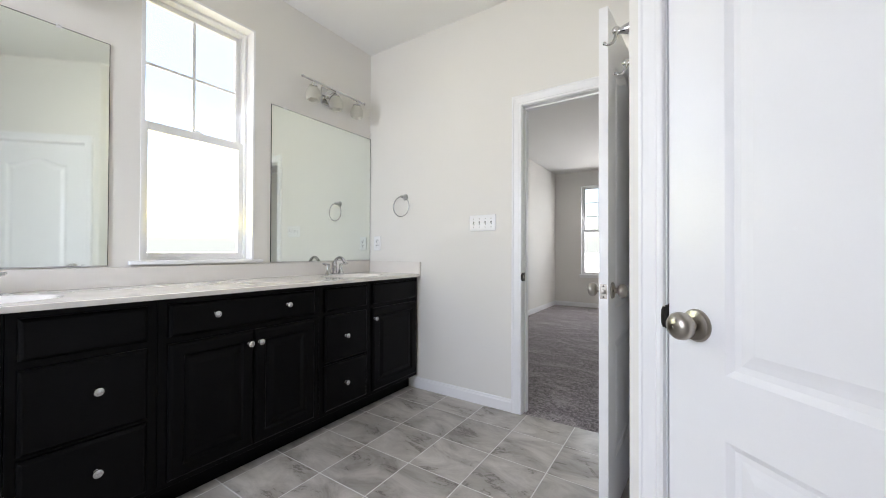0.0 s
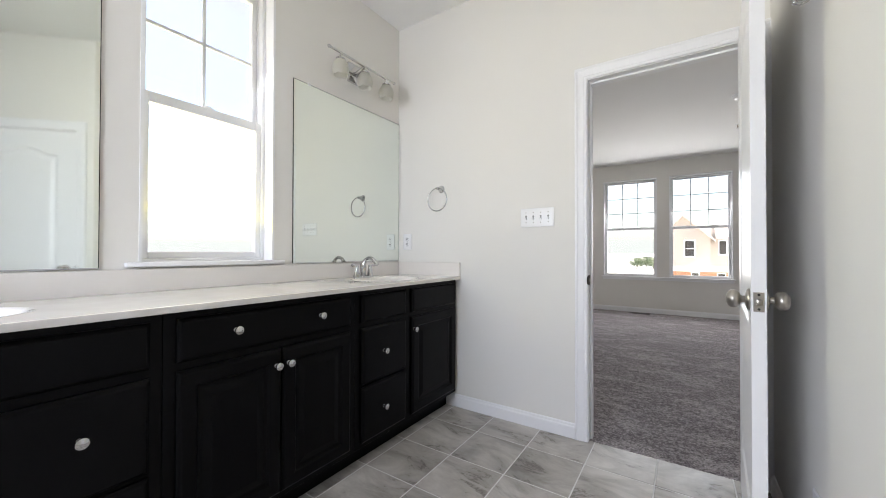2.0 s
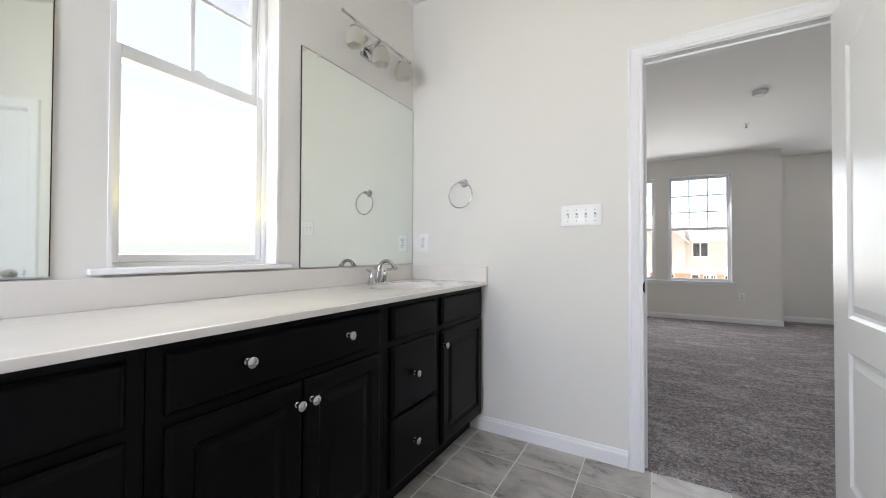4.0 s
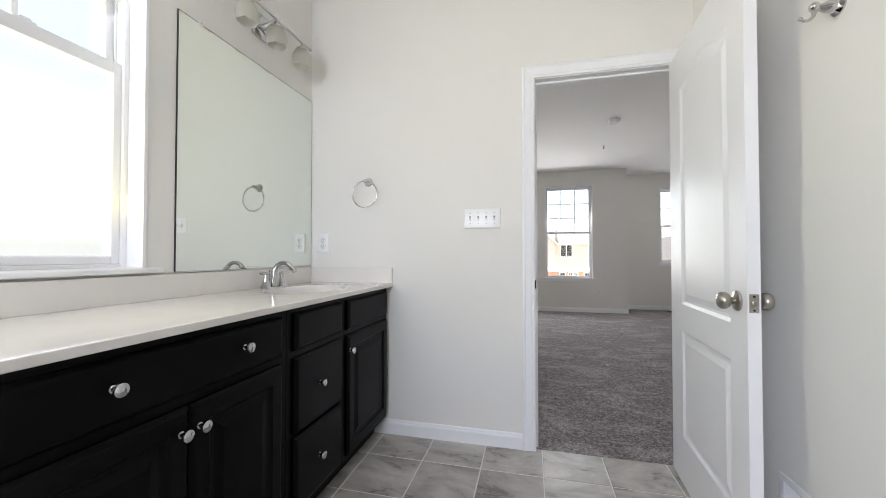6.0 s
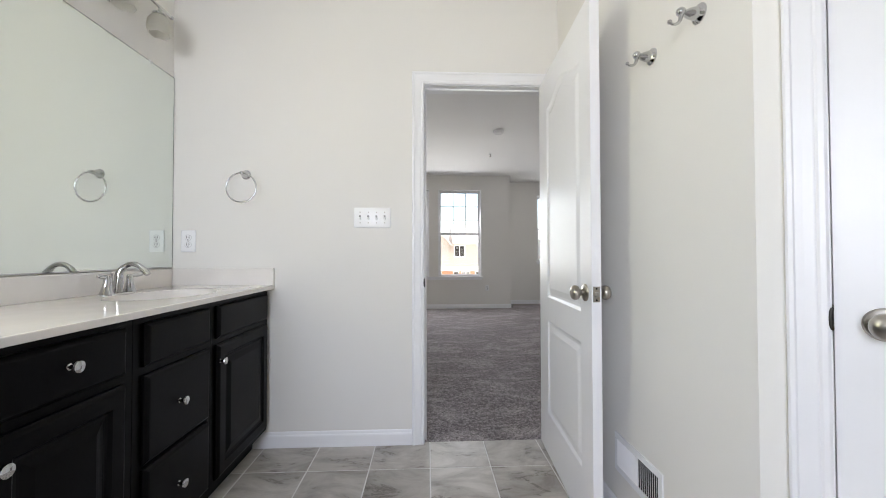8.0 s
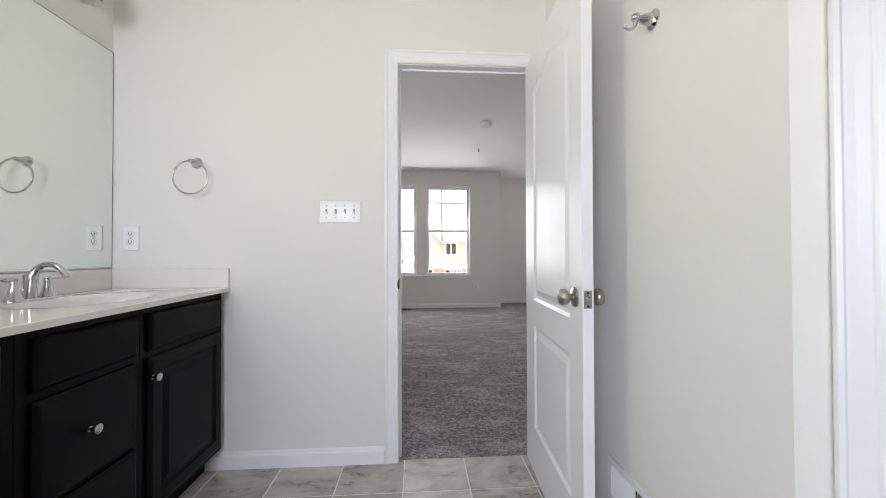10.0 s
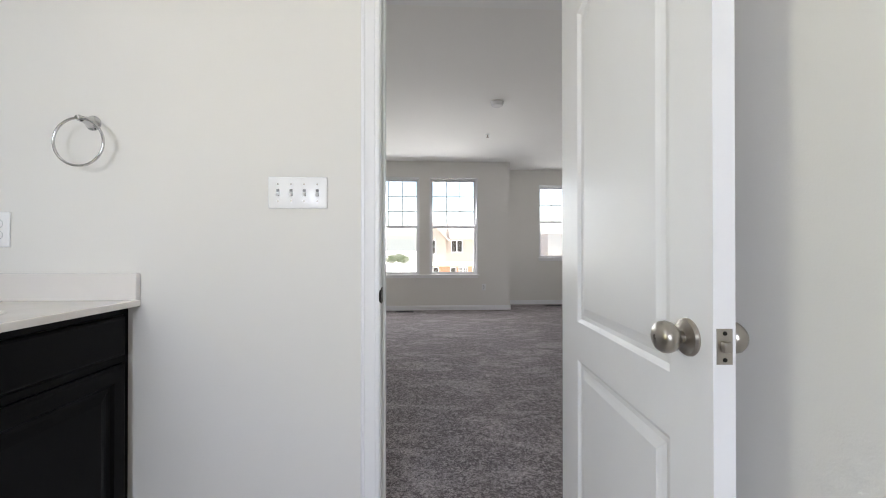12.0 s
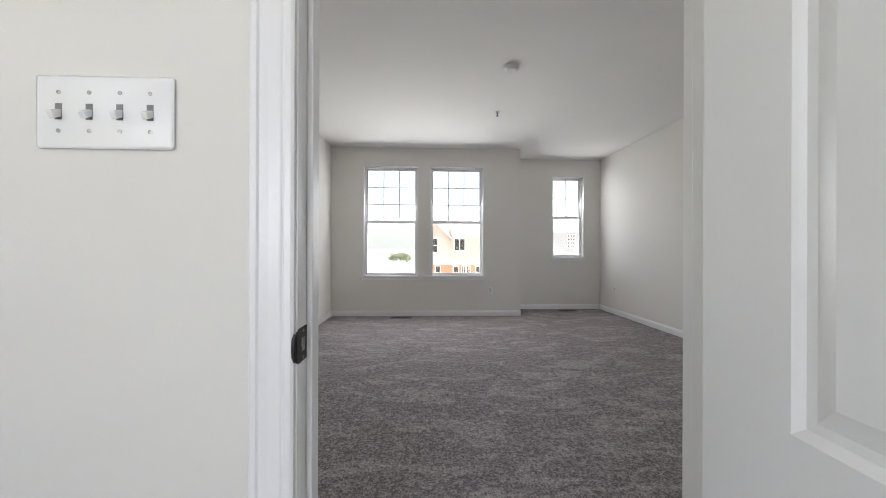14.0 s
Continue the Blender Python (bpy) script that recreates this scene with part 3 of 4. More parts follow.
WESTM = pose(WX, W["y0"], 0, 0, 0, 90)
window("window_1", WESTM, W["y1"] - W["y0"], W["z0"], W["z1"], 0.149, (2, 2), "white double-hung bathroom window with a four-pane upper sash")
part("sill_board_inner", moved(B((0.0, W["y1"] - W["y0"], -0.001, 0.062, W["z0"] - 0.020, W["z0"] + 0.001)), WESTM), M_TRIM, stool(-0.048, W["y1"] - W["y0"] + 0.050, WESTM, W["z0"], False, "white painted sill of the bathroom window"))
for i, (hole, yy, grid, n) in enumerate(((WA, FY, (3, 3), "window_2"), (WB, FY, (3, 3), "window_3"), (WC, AY, (2, 2), "window_4"))):
    m = pose(hole[0], yy, 0)
    window(n, m, hole[1] - hole[0], hole[2], hole[3], 0.149, grid, "white double-hung bedroom window with a %s-pane upper sash" % ("nine" if grid[0] == 3 else "four"))
# assumed window, added in the unseen opening of the south fill
window("window_5_assumed", pose(WS[1], SOUTH, 0, 0, 0, 180), WS[1] - WS[0], WS[2], WS[3], 0.149, (1, 1), "assumed white double-hung bathroom window in the south wall, never in view")
sA = stool(WA[0] - 0.03, WB[1] + 0.03, pose(0, FY, 0), WA[2], True, "long white sill under the pair of bedroom windows")
for hole in (WA, WB):
    part("sill_board_inner", B((hole[0], hole[1], FY - 0.001, FY + 0.062, hole[2] - 0.02, hole[2] + 0.001)), M_TRIM, sA)
sC = stool(WC[0] - 0.03, WC[1] + 0.03, pose(0, AY, 0), WC[2], True, "white sill of the narrow bedroom window")
part("sill_board_inner", B((WC[0], WC[1], AY - 0.001, AY + 0.062, WC[2] - 0.02, WC[2] + 0.001)), M_TRIM, sC)


# ---- vanity ----
CF, FF = -1.788, -1.769                        # face frame, fronts' outer face
VC = 0.9275                                    # middle of the vanity


def front(name, y0, y1, z0, z1, parent, raised, label=""):
    """A drawer front with eased edges, or a door with a raised panel."""
    bm = bmesh.new()
    steps = [(0.0, CF), (0.0, FF - 0.010), (0.003, FF - 0.0075), (0.007, FF - 0.0035), (0.012, FF - 0.0005), (0.016, FF)]
    if raised:
        steps += [(0.052, FF), (0.055, FF - 0.003), (0.060, FF - 0.0075), (0.068, FF - 0.0085), (0.074, FF - 0.008), (0.092, FF - 0.003), (0.100, FF - 0.0012)]
    prev = None
    for i, x in steps:
        ring = [bm.verts.new((x, y, z)) for y, z in ((y0 + i, z0 + i), (y1 - i, z0 + i), (y1 - i, z1 - i), (y0 + i, z1 - i))]
        if prev:
            for k in range(4):
                bm.faces.new((prev[k], prev[(k + 1) % 4], ring[(k + 1) % 4], ring[k]))
        else:
            bm.faces.new(ring)
        prev = ring
    bm.faces.new(prev)
    return part(name, bm, M_BLACK, parent, label)


PULL = [(0.0, 0.0), (0.0085, 0.0), (0.0085, 0.002), (0.0055, 0.004), (0.005, 0.012), (0.007, 0.016), (0.0135, 0.0185), (0.0155, 0.022), (0.0145, 0.026), (0.009, 0.0285), (0.0, 0.0292)]


def pull(parent, y, z):
    part("handle", lathe(bmesh.new(), PULL, pose(FF, y, z, 0, 90, 0), 24), M_CHROME, parent, "round polished chrome knob", smooth=True)


def cabinet(name, y0, y1, label):
    """Carcass with its face frame and recessed kick board."""
    e = thing(name, (-2.05, (y0 + y1) / 2, 0), label, "vanity cabinet", "vanity cabinets")
    a, b = y0 + 0.0006, y1 - 0.0006
    part("body", B((WX + 0.002, CF - 0.020, a, b, 0.100, 0.780), (WX + 0.002, WX + 0.02, a, b, 0.78, 0.877), (WX + 0.02, CF - 0.02, a, a + 0.016, 0.78, 0.877), (WX + 0.02, CF - 0.02, b - 0.016, b, 0.78, 0.877)), M_BLACK, e)
    part("face_frame", B((CF - 0.020, CF, a, b, 0.100, 0.877), bevel=0.001, seg=1), M_BLACK, e)
    part("kick_board", B((CF - 0.085, CF - 0.070, a, b, 0.0, 0.100)), M_BLACK, e)
    return e


TOPZ, LOWZ = (0.715, 0.853), (0.125, 0.688)
c = cabinet("vanity_cabinet", 0.537, 1.318, "black painted vanity cabinet with a wide drawer over two doors")
dr = front("drawer_front", 0.572, 1.281, *TOPZ, c, False)
pull(dr, 0.747, 0.792), pull(dr, 1.102, 0.792)
for y0, y1, k in ((0.572, 0.9260, 0.899), (0.9300, 1.281, 0.951)):
    pull(front("cabinet_door", y0, y1, *LOWZ, c, True), k, 0.627)
for flip in (False, True):
    f = (lambda a, b: (2 * VC - b, 2 * VC - a)) if flip else (lambda a, b: (a, b))
    g = (lambda a: 2 * VC - a) if flip else (lambda a: a)
    c = cabinet("drawer_cabinet", *f(1.318, 1.717), "black painted vanity cabinet with a stack of three drawers")
    front("drawer_front", *f(1.352, 1.690), *TOPZ, c, False)
    for z0, z1, k in ((0.410, 0.688, 0.553), (0.125, 0.396, 0.264)):
        pull(front("drawer_front", *f(1.352, 1.690), z0, z1, c, False), g(1.503), k + (0.018 if flip else 0))
    c = cabinet("sink_cabinet", *f(1.717, 2.2495), "black painted vanity cabinet with one raised-panel door")
    front("drawer_front", *f(1.746, 2.222), *TOPZ, c, False)
    pull(front("cabinet_door", *f(1.746, 2.222), *LOWZ, c, True), g(1.754), 0.620)

# the worktop: one moulded slab with its two basins
SINKS = [(-2.020, 1.795), (-2.020, 2 * VC - 1.795)]


def top_height(x, y):
    z = 0.900
    for cx, cy in SINKS:
        q = math.hypot((x - cx) / 0.165, (y - cy) / 0.235)
        s = min(max((1.04 - q) / 0.22, 0), 1)
        z -= 0.040 * s * s * (3 - 2 * s) + 0.085 * max(0, 1 - q * q)
    return z


top = thing("worktop", (-2.03, VC, 0.878), "glossy white moulded worktop with two oval basins on the cabinets", "worktop")
bm = bmesh.new()
X0, X1, TY0, TY1 = WX + 0.001, -1.7465, -0.3945, 2.2492
nx, ny = 72, 330
rows = []
for i in range(nx + 1):
    x = X0 + (X1 - 0.006 - X0) * i / nx
    rows.append([bm.verts.new((x, TY0 + (TY1 - TY0) * j / ny, top_height(x, TY0 + (TY1 - TY0) * j / ny))) for j in range(ny + 1)])
for x, z in ((X1 - 0.002, 0.8996), (X1 - 0.0004, 0.8984), (X1, 0.8965), (X1, 0.8805), (X1 - 0.0015, 0.8785), (X1 - 0.004, 0.878), (CF - 0.02, 0.878)):
    rows.append([bm.verts.new((x, TY0 + (TY1 - TY0) * j / ny, z)) for j in range(ny + 1)])
for a, b in zip(rows, rows[1:]):
    for j in range(ny):
        bm.faces.new((a[j], b[j], b[j + 1], a[j + 1]))
part("slab", bm, M_TOP, top, smooth=True)
part("backsplash", B((X0, X0 + 0.020, TY0, TY1 - 0.0205, 0.8995, 0.994), bevel=0.003), M_TOP, top)
part("sidesplash", B((X0, -1.747, TY1 - 0.020, TY1, 0.8995, 0.994), bevel=0.003), M_TOP, top)
part("sidesplash", B((X0 + 0.0205, -1.755, TY0, TY0 + 0.020, 0.8995, 0.994), bevel=0.003), M_TOP, top)
for cx, cy in SINKS:
    dr = part("drain", lathe(bmesh.new(), [(0.0, 0.0), (0.024, 0.0), (0.024, 0.003), (0.019, 0.004), (0.017, 0.002), (0.0, 0.003)], pose(cx, cy, 0.7755), 24), M_CHROME, top, "polished chrome drain", smooth=True)


def faucet(y):
    """Two-lever centre-set tap with a high arched spout."""
    x, z = -2.212, 0.898
    e = thing("faucet", (x, y, z), "polished chrome two-handle bathroom faucet", "faucet", "bathroom faucets")
    bm = bmesh.new()
    for (w, d, za, zb) in ((0.080, 0.028, 0, 0.010),):
        n = 40
        rings = [[bm.verts.new((x + d * r * math.copysign(abs(math.sin(2 * math.pi * k / n)) ** 0.7, math.sin(2 * math.pi * k / n)), y + w * r * math.copysign(abs(math.cos(2 * math.pi * k / n)) ** 0.7, math.cos(2 * math.pi * k / n)), z + h)) for k in range(n)] for r, h in ((1, 0.0005), (1, 0.007), (0.96, 0.010), (0.85, 0.0115))]
        for a, b in zip(rings, rings[1:]):
            for k in range(n):
                bm.faces.new((a[k], a[(k + 1) % n], b[(k + 1) % n], b[k]))
        bm.faces.new(rings[-1])
    part("base_plate", bm, M_CHROME, e, smooth=True)
    pts = [Vector((x - 0.004, y, z + 0.010)), Vector((x - 0.003, y, z + 0.035)), Vector((x, y, z + 0.062))]
    pts += arc((x + 0.056, y, z + 0.077), 0.054, 172, 38, 14, (1, 0, 0), (0, 0, 1))
    pts += [Vector((x + 0.116, y, z + 0.094)), Vector((x + 0.122, y, z + 0.086))]
    n = len(pts)
    part("spout", tube(bmesh.new(), pts, [0.019 - 0.0085 * min(1, i / 8) + (0.0015 if i >= n - 3 else 0) for i in range(n)], 20), M_CHROME, e, smooth=True)
    for s in (-1, 1):
        hy = y + s * 0.0575
        h = part("handle_post", lathe(bmesh.new(), [(0.0, 0.004), (0.027, 0.004), (0.0255, 0.010), (0.0190, 0.026), (0.0140, 0.046), (0.0120, 0.060), (0.0128, 0.069), (0.0118, 0.078), (0.007, 0.084), (0.0, 0.086)], pose(x, hy, z), 24), M_CHROME, e, smooth=True)
        lever = [Vector((x, hy, z + 0.078)), Vector((x + 0.004, hy + s * 0.018, z + 0.080)), Vector((x + 0.008, hy + s * 0.034, z + 0.080)), Vector((x + 0.012, hy + s * 0.054, z + 0.084)), Vector((x + 0.014, hy + s * 0.062, z + 0.086))]
        part("lever", tube(bmesh.new(), lever, [0.007, 0.0075, 0.0085, 0.0075, 0.003], 14), M_CHROME, h, smooth=True)
    part("lift_rod", tube(bmesh.new(), [(x - 0.028, y, z + 0.008), (x - 0.028, y, z + 0.085), (x - 0.028, y, z + 0.092)], [0.003, 0.003, 0.006], 10), M_CHROME, e, smooth=True)


faucet(1.785)
faucet(2 * VC - 1.785)


# ---- mirrors ----
def wall_mirror(y0, y1, z0, z1):
    e = thing("mirror", (WX, (y0 + y1) / 2, z0), "large frameless wall mirror above the vanity", "mirror", "vanity mirrors")
    part("glass", B((WX + 0.001, WX + 0.0065, y0, y1, z0, z1)), M_MIRROR, e)
    part("edge", B((WX + 0.0005, WX + 0.0060, y0 - 0.0028, y0 - 0.0001, z0 - 0.001, z1 + 0.0028), (WX + 0.0005, WX + 0.0060, y1 + 0.0001, y1 + 0.0028, z0 - 0.001, z1 + 0.0028), (WX + 0.0005, WX + 0.0060, y0, y1, z1 + 0.0001, z1 + 0.0028)), M_HOLE, e, "dark ground glass edge")
    part("channel", B((WX + 0.0005, WX + 0.009, y0, y1, z0 - 0.005, z0 - 0.0005)), M_CHROME, e)
    for y in (y0 + 0.10, y1 - 0.17):
        c = part("clip", B((WX + 0.001, WX + 0.010, y - 0.009, y + 0.009, z1 - 0.006, z1 + 0.012), bevel=0.002), M_PLASTIC, e, "clear plastic clip")
        screw(c, pose(WX + 0.010, y, z1 + 0.006, 0, 90), 0.003)


wall_mirror(1.331, 2.2445, 1.004, 2.054)
wall_mirror(2 * VC - 2.240, 0.508, 1.004, 2.058)


# ---- vanity lights ----
TULIP = [(0.020, -0.0415, 0), (0.030, -0.044, 0), (0.040, -0.056, 0), (0.0475, -0.074, 0), (0.0505, -0.094, 0), (0.0490, -0.113, 0.3), (0.0440, -0.131, 1), (0.0415, -0.1305, 1), (0.0465, -0.112, 0.3), (0.0478, -0.094, 0), (0.0448, -0.075, 0), (0.0375, -0.058, 0), (0.0285, -0.047, 0), (0.018, -0.044, 0)]


def tulip(bm, m, seg=48, scallops=6, deep=0.0065):
    """A frosted glass shell of real thickness, open below, with a scalloped rim."""
    rings = []
    for radius, h, weight in TULIP:
        ring = []
        for k in range(seg):
            a = 2 * math.pi * k / seg
            ring.append(bm.verts.new(m @ Vector((radius * math.cos(a), radius * math.sin(a), h - weight * deep * abs(math.sin(scallops * a / 2))))))
        rings.append(ring)
    for a, b in zip(rings, rings[1:] + rings[:1]):
        for k in range(seg):
            bm.faces.new((a[k], a[(k + 1) % seg], b[(k + 1) % seg], b[k]))
    return bm


def vanity_light(yc):
    """A chrome bar on a wall plate with three tulip-shaped frosted shades, unlit."""
    x, z = -2.206, 2.287
    e = thing("vanity_light", (WX, yc, z), "chrome vanity light bar with three frosted glass shades, switched off", "wall light", "vanity lights")
    part("back_plate", B((WX + 0.0005, WX + 0.022, yc - 0.065, yc + 0.065, z - 0.095, z + 0.035), bevel=0.008, seg=3), M_CHROME, e, smooth=True)
    part("arm", tube(bmesh.new(), [(WX + 0.02, yc, z - 0.03), (WX + 0.06, yc, z - 0.02), (x, yc, z)], [0.016, 0.013, 0.010], 14), M_CHROME, e, smooth=True)
    b = part("bar", tube(bmesh.new(), [(x, yc - 0.283, z), (x, yc + 0.283, z)], 0.0075, 16), M_CHROME, e, smooth=True)
    for s in (-1, 1):
        part("finial", lathe(bmesh.new(), [(0.0, 0.0), (0.008, 0.001), (0.0115, 0.007), (0.0115, 0.011), (0.007, 0.017), (0.0, 0.018)], pose(x, yc + s * 0.281, z, -90 * s), 16), M_CHROME, b, smooth=True)
    for dy in (-0.203, 0.0, 0.207):
        y = yc + dy
        cup = part("holder", lathe(bmesh.new(), [(0.006, 0.0), (0.006, -0.020), (0.020, -0.026), (0.029, -0.032), (0.030, -0.041), (0.0, -0.041)], pose(x, y, z - 0.006), 24), M_CHROME, e, smooth=True)
        part("shade", tulip(bmesh.new(), pose(x, y, z - 0.006)), M_FROST, cup, "frosted white glass tulip shade", smooth=True)


vanity_light(1.785)
vanity_light(2 * VC - 1.785)


# ---- wall fittings ----
def cover(parent, m, w, h):
    return part("plate", moved(B((-w / 2, w / 2, -h / 2, h / 2, 0.0003, 0.0062), bevel=0.0045, seg=3), m), M_PLASTIC, parent, smooth=True)


def facing(x, y, z, turn):
    """A pose on a wall: local x to the right, y up, z into the room; turn 0 faces -y."""
    return pose(x, y, z, 90, 0, turn)


sw = thing("light_switch", (-1.205, Y1, 1.279), "white four-gang toggle light switch plate", "light switch")
m = facing(-1.205, Y1, 1.279, 0)
cover(sw, m, 0.208, 0.114)
for i in range(4):
    x = (i - 1.5) * 0.046
    slot = part("slot", moved(B((x - 0.0052, x + 0.0052, -0.0125, 0.0125, 0.006, 0.0066)), m), M_SLOT, sw)
    part("toggle", moved(B((-0.0045, 0.0045, -0.0055, 0.0055, 0.0, 0.017), bevel=0.0015), m @ pose(x, -0.001, 0.004, 28)), M_PLASTIC, sw)
    for y in (-0.030, 0.030):
        screw(sw, m @ pose(x, y, 0.0060), 0.0034)


def outlet(x, y, z, turn, label, w=0.078, h=0.122):
    e = thing("outlet", (x, y, z), label, "electrical outlet")
    m = facing(x, y, z, turn)
    cover(e, m, w, h)
    for s in (-1, 1):
        bm = bmesh.new()
        lathe(bm, [(0.0, 0.0), (0.0168, 0.0), (0.0165, 0.0018), (0.0, 0.0022)], m @ pose(0, s * 0.0195, 0.006) @ Matrix.Diagonal((1, 0.85, 1, 1)), 24)
        part("recess", lathe(bmesh.new(), [(0.0, 0.0), (0.0185, 0.0), (0.0185, 0.0004), (0.0, 0.0004)], m @ pose(0, s * 0.0195, 0.006) @ Matrix.Diagonal((1, 0.88, 1, 1)), 24), M_SEAM, e)
        r = part("receptacle", bm, M_PLASTIC, e, smooth=True)
        for a, b, hh in ((-0.0082, -0.0045, 0.0055), (0.0045, 0.0078, 0.0048)):
            part("slot", moved(B((a, b, s * 0.0195 - hh + 0.002, s * 0.0195 + hh + 0.002, 0.0080, 0.0087)), m), M_HOLE, r)
        part("ground_hole", lathe(bmesh.new(), [(0.0, 0.0), (0.0027, 0.0), (0.0027, 0.0007), (0.0, 0.0008)], m @ pose(0, s * 0.0195 - 0.0085, 0.0079), 10), M_HOLE, r)
    screw(e, m @ pose(0, 0, 0.0060), 0.003)
    return e


outlet(-2.218, Y1, 1.145, 0, "white duplex outlet above the side splash")
outlet(0.307, FY, 0.411, 0, "white duplex outlet under the bedroom window", 0.072, 0.116)

outlet(BXR, 7.57, 0.405, -90, "white duplex outlet on the bedroom side wall", 0.072, 0.116)
ring = thing("towel_ring", (-1.908, Y1, 1.517), "polished chrome towel ring on the wall", "towel ring")
m = facing(-1.908, Y1, 1.517, 0)
part("wall_plate", lathe(bmesh.new(), [(0.0, 0.0), (0.026, 0.0), (0.026, 0.004), (0.021, 0.008), (0.018, 0.011), (0.015, 0.022), (0.0115, 0.036), (0.010, 0.046), (0.0, 0.047)], m, 28), M_CHROME, ring, smooth=True)
part("knuckle", lathe(bmesh.new(), [(0.0, -0.011), (0.007, -0.0085), (0.011, 0.0), (0.007, 0.0085), (0.0, 0.011)], m @ pose(0, 0, 0.054), 20), M_CHROME, ring, smooth=True)
part("ring", tube(bmesh.new(), [Vector((-1.908 + 0.080 * math.sin(2 * math.pi * k / 64), Y1 - 0.056, 1.436 + 0.080 * math.cos(2 * math.pi * k / 64))) for k in range(64)], 0.0042, 12, True), M_CHROME, ring, smooth=True)


def robe_hook(y, z):
    e = thing("robe_hook", (HX, y, z), "polished chrome robe hook on the wall", "robe hook", "robe hooks")
    m = facing(HX, y, z, -90)
    part("wall_plate", lathe(bmesh.new(), [(0.0, 0.0), (0.027, 0.0), (0.027, 0.004), (0.022, 0.009), (0.018, 0.012), (0.0165, 0.020), (0.0135, 0.032), (0.009, 0.042), (0.008, 0.048), (0.0, 0.049)], m, 28), M_CHROME, e, smooth=True)
    part("knuckle", lathe(bmesh.new(), [(0.0, -0.0125), (0.0062, -0.0110), (0.0108, -0.0063), (0.0125, 0.0), (0.0108, 0.0063), (0.0062, 0.0110), (0.0, 0.0125)], m @ pose(0, 0.004, 0.054), 20), M_CHROME, e, smooth=True)
    pts = [m @ Vector((0, v, w)) for v, w in ((0.004, 0.054), (-0.010, 0.0545), (-0.021, 0.057), (-0.029, 0.063), (-0.0325, 0.071), (-0.0315, 0.079), (-0.027, 0.085))]
    part("hook", tube(bmesh.new(), pts, [0.0080, 0.0062, 0.0050, 0.0044, 0.0040, 0.0038, 0.0036], 14), M_CHROME, e, smooth=True)
    part("tip", lathe(bmesh.new(), [(0.0, -0.0075), (0.0055, -0.005), (0.0075, 0.0), (0.0055, 0.005), (0.0, 0.0075)], m @ pose(0, -0.0255, 0.0865) @ Matrix.Scale(0.82, 4), 16), M_CHROME, e, smooth=True)


robe_hook(1.362, 1.737)
robe_hook(1.146, 1.740)

# wall register low on the hook wall, two banks of upright louvres
m = facing(HX, 1.478, 0.277, -90)
vent = thing("wall_vent", (HX, 1.478, 0.277), "white metal wall vent with two banks of louvres", "vent")
part("frame", moved(B((-0.150, 0.150, 0.052, 0.075, 0, 0.006), (-0.150, 0.150, -0.075, -0.052, 0, 0.006), (-0.150, -0.127, -0.052, 0.052, 0, 0.006), (0.127, 0.150, -0.052, 0.052, 0, 0.006), (-0.006, 0.006, -0.052, 0.052, 0, 0.006), bevel=0.002), m), M_TRIM, vent)
part("throat", moved(B((-0.127, 0.127, -0.052, 0.052, 0.0003, 0.001)), m), M_HOLE, vent)
for bank, tilt in ((-1, 24), (1, -32)):
    for i in range(10):
        x = bank * (0.013 + i * 0.0118)
        part("louvre", moved(B((-0.0042, 0.0042, -0.051, 0.051, -0.0006, 0.0006)), m @ pose(x, 0, 0.0042, 0, tilt, 0)), M_TRIM, vent)
for x, y in ((-0.139, 0), (0.139, 0)):
    screw(vent, m @ pose(x, y, 0.006), 0.003, M_TRIM)

# bedroom ceiling
det = thing("smoke_detector", (0.030, 4.845, BED_H), "round white smoke detector on the ceiling", "smoke detector")
part("mount", lathe(bmesh.new(), [(0.0, 0.0), (0.072, 0.0), (0.072, -0.010), (0.0, -0.010)], pose(0.030, 4.845, BED_H), 36), M_PLASTIC, det, smooth=True)
part("cover", lathe(bmesh.new(), [(0.066, -0.0102), (0.066, -0.020), (0.062, -0.024), (0.060, -0.030), (0.050, -0.040), (0.020, -0.043), (0.0, -0.043)], pose(0.030, 4.845, BED_H), 36), M_PLASTIC, det, smooth=True)
spr = thing("sprinkler", (0.108, 5.915, BED_H), "small chrome fire sprinkler head on the ceiling", "sprinkler")
part("escutcheon", lathe(bmesh.new(), [(0.0, 0.0), (0.030, 0.0), (0.026, -0.006), (0.012, -0.010), (0.0, -0.010)], pose(0.108, 5.915, BED_H), 24), M_PLASTIC, spr, smooth=True)
part("head", tube(bmesh.new(), [(0.108, 5.915, BED_H - 0.008), (0.108, 5.915, BED_H - 0.045)], 0.008, 12), M_NICKEL, spr, smooth=True)
part("deflector", lathe(bmesh.new(), [(0.0, -0.045), (0.018, -0.046), (0.018, -0.049), (0.0, -0.049)], pose(0.108, 5.915, BED_H), 16), M_NICKEL, spr, smooth=True)


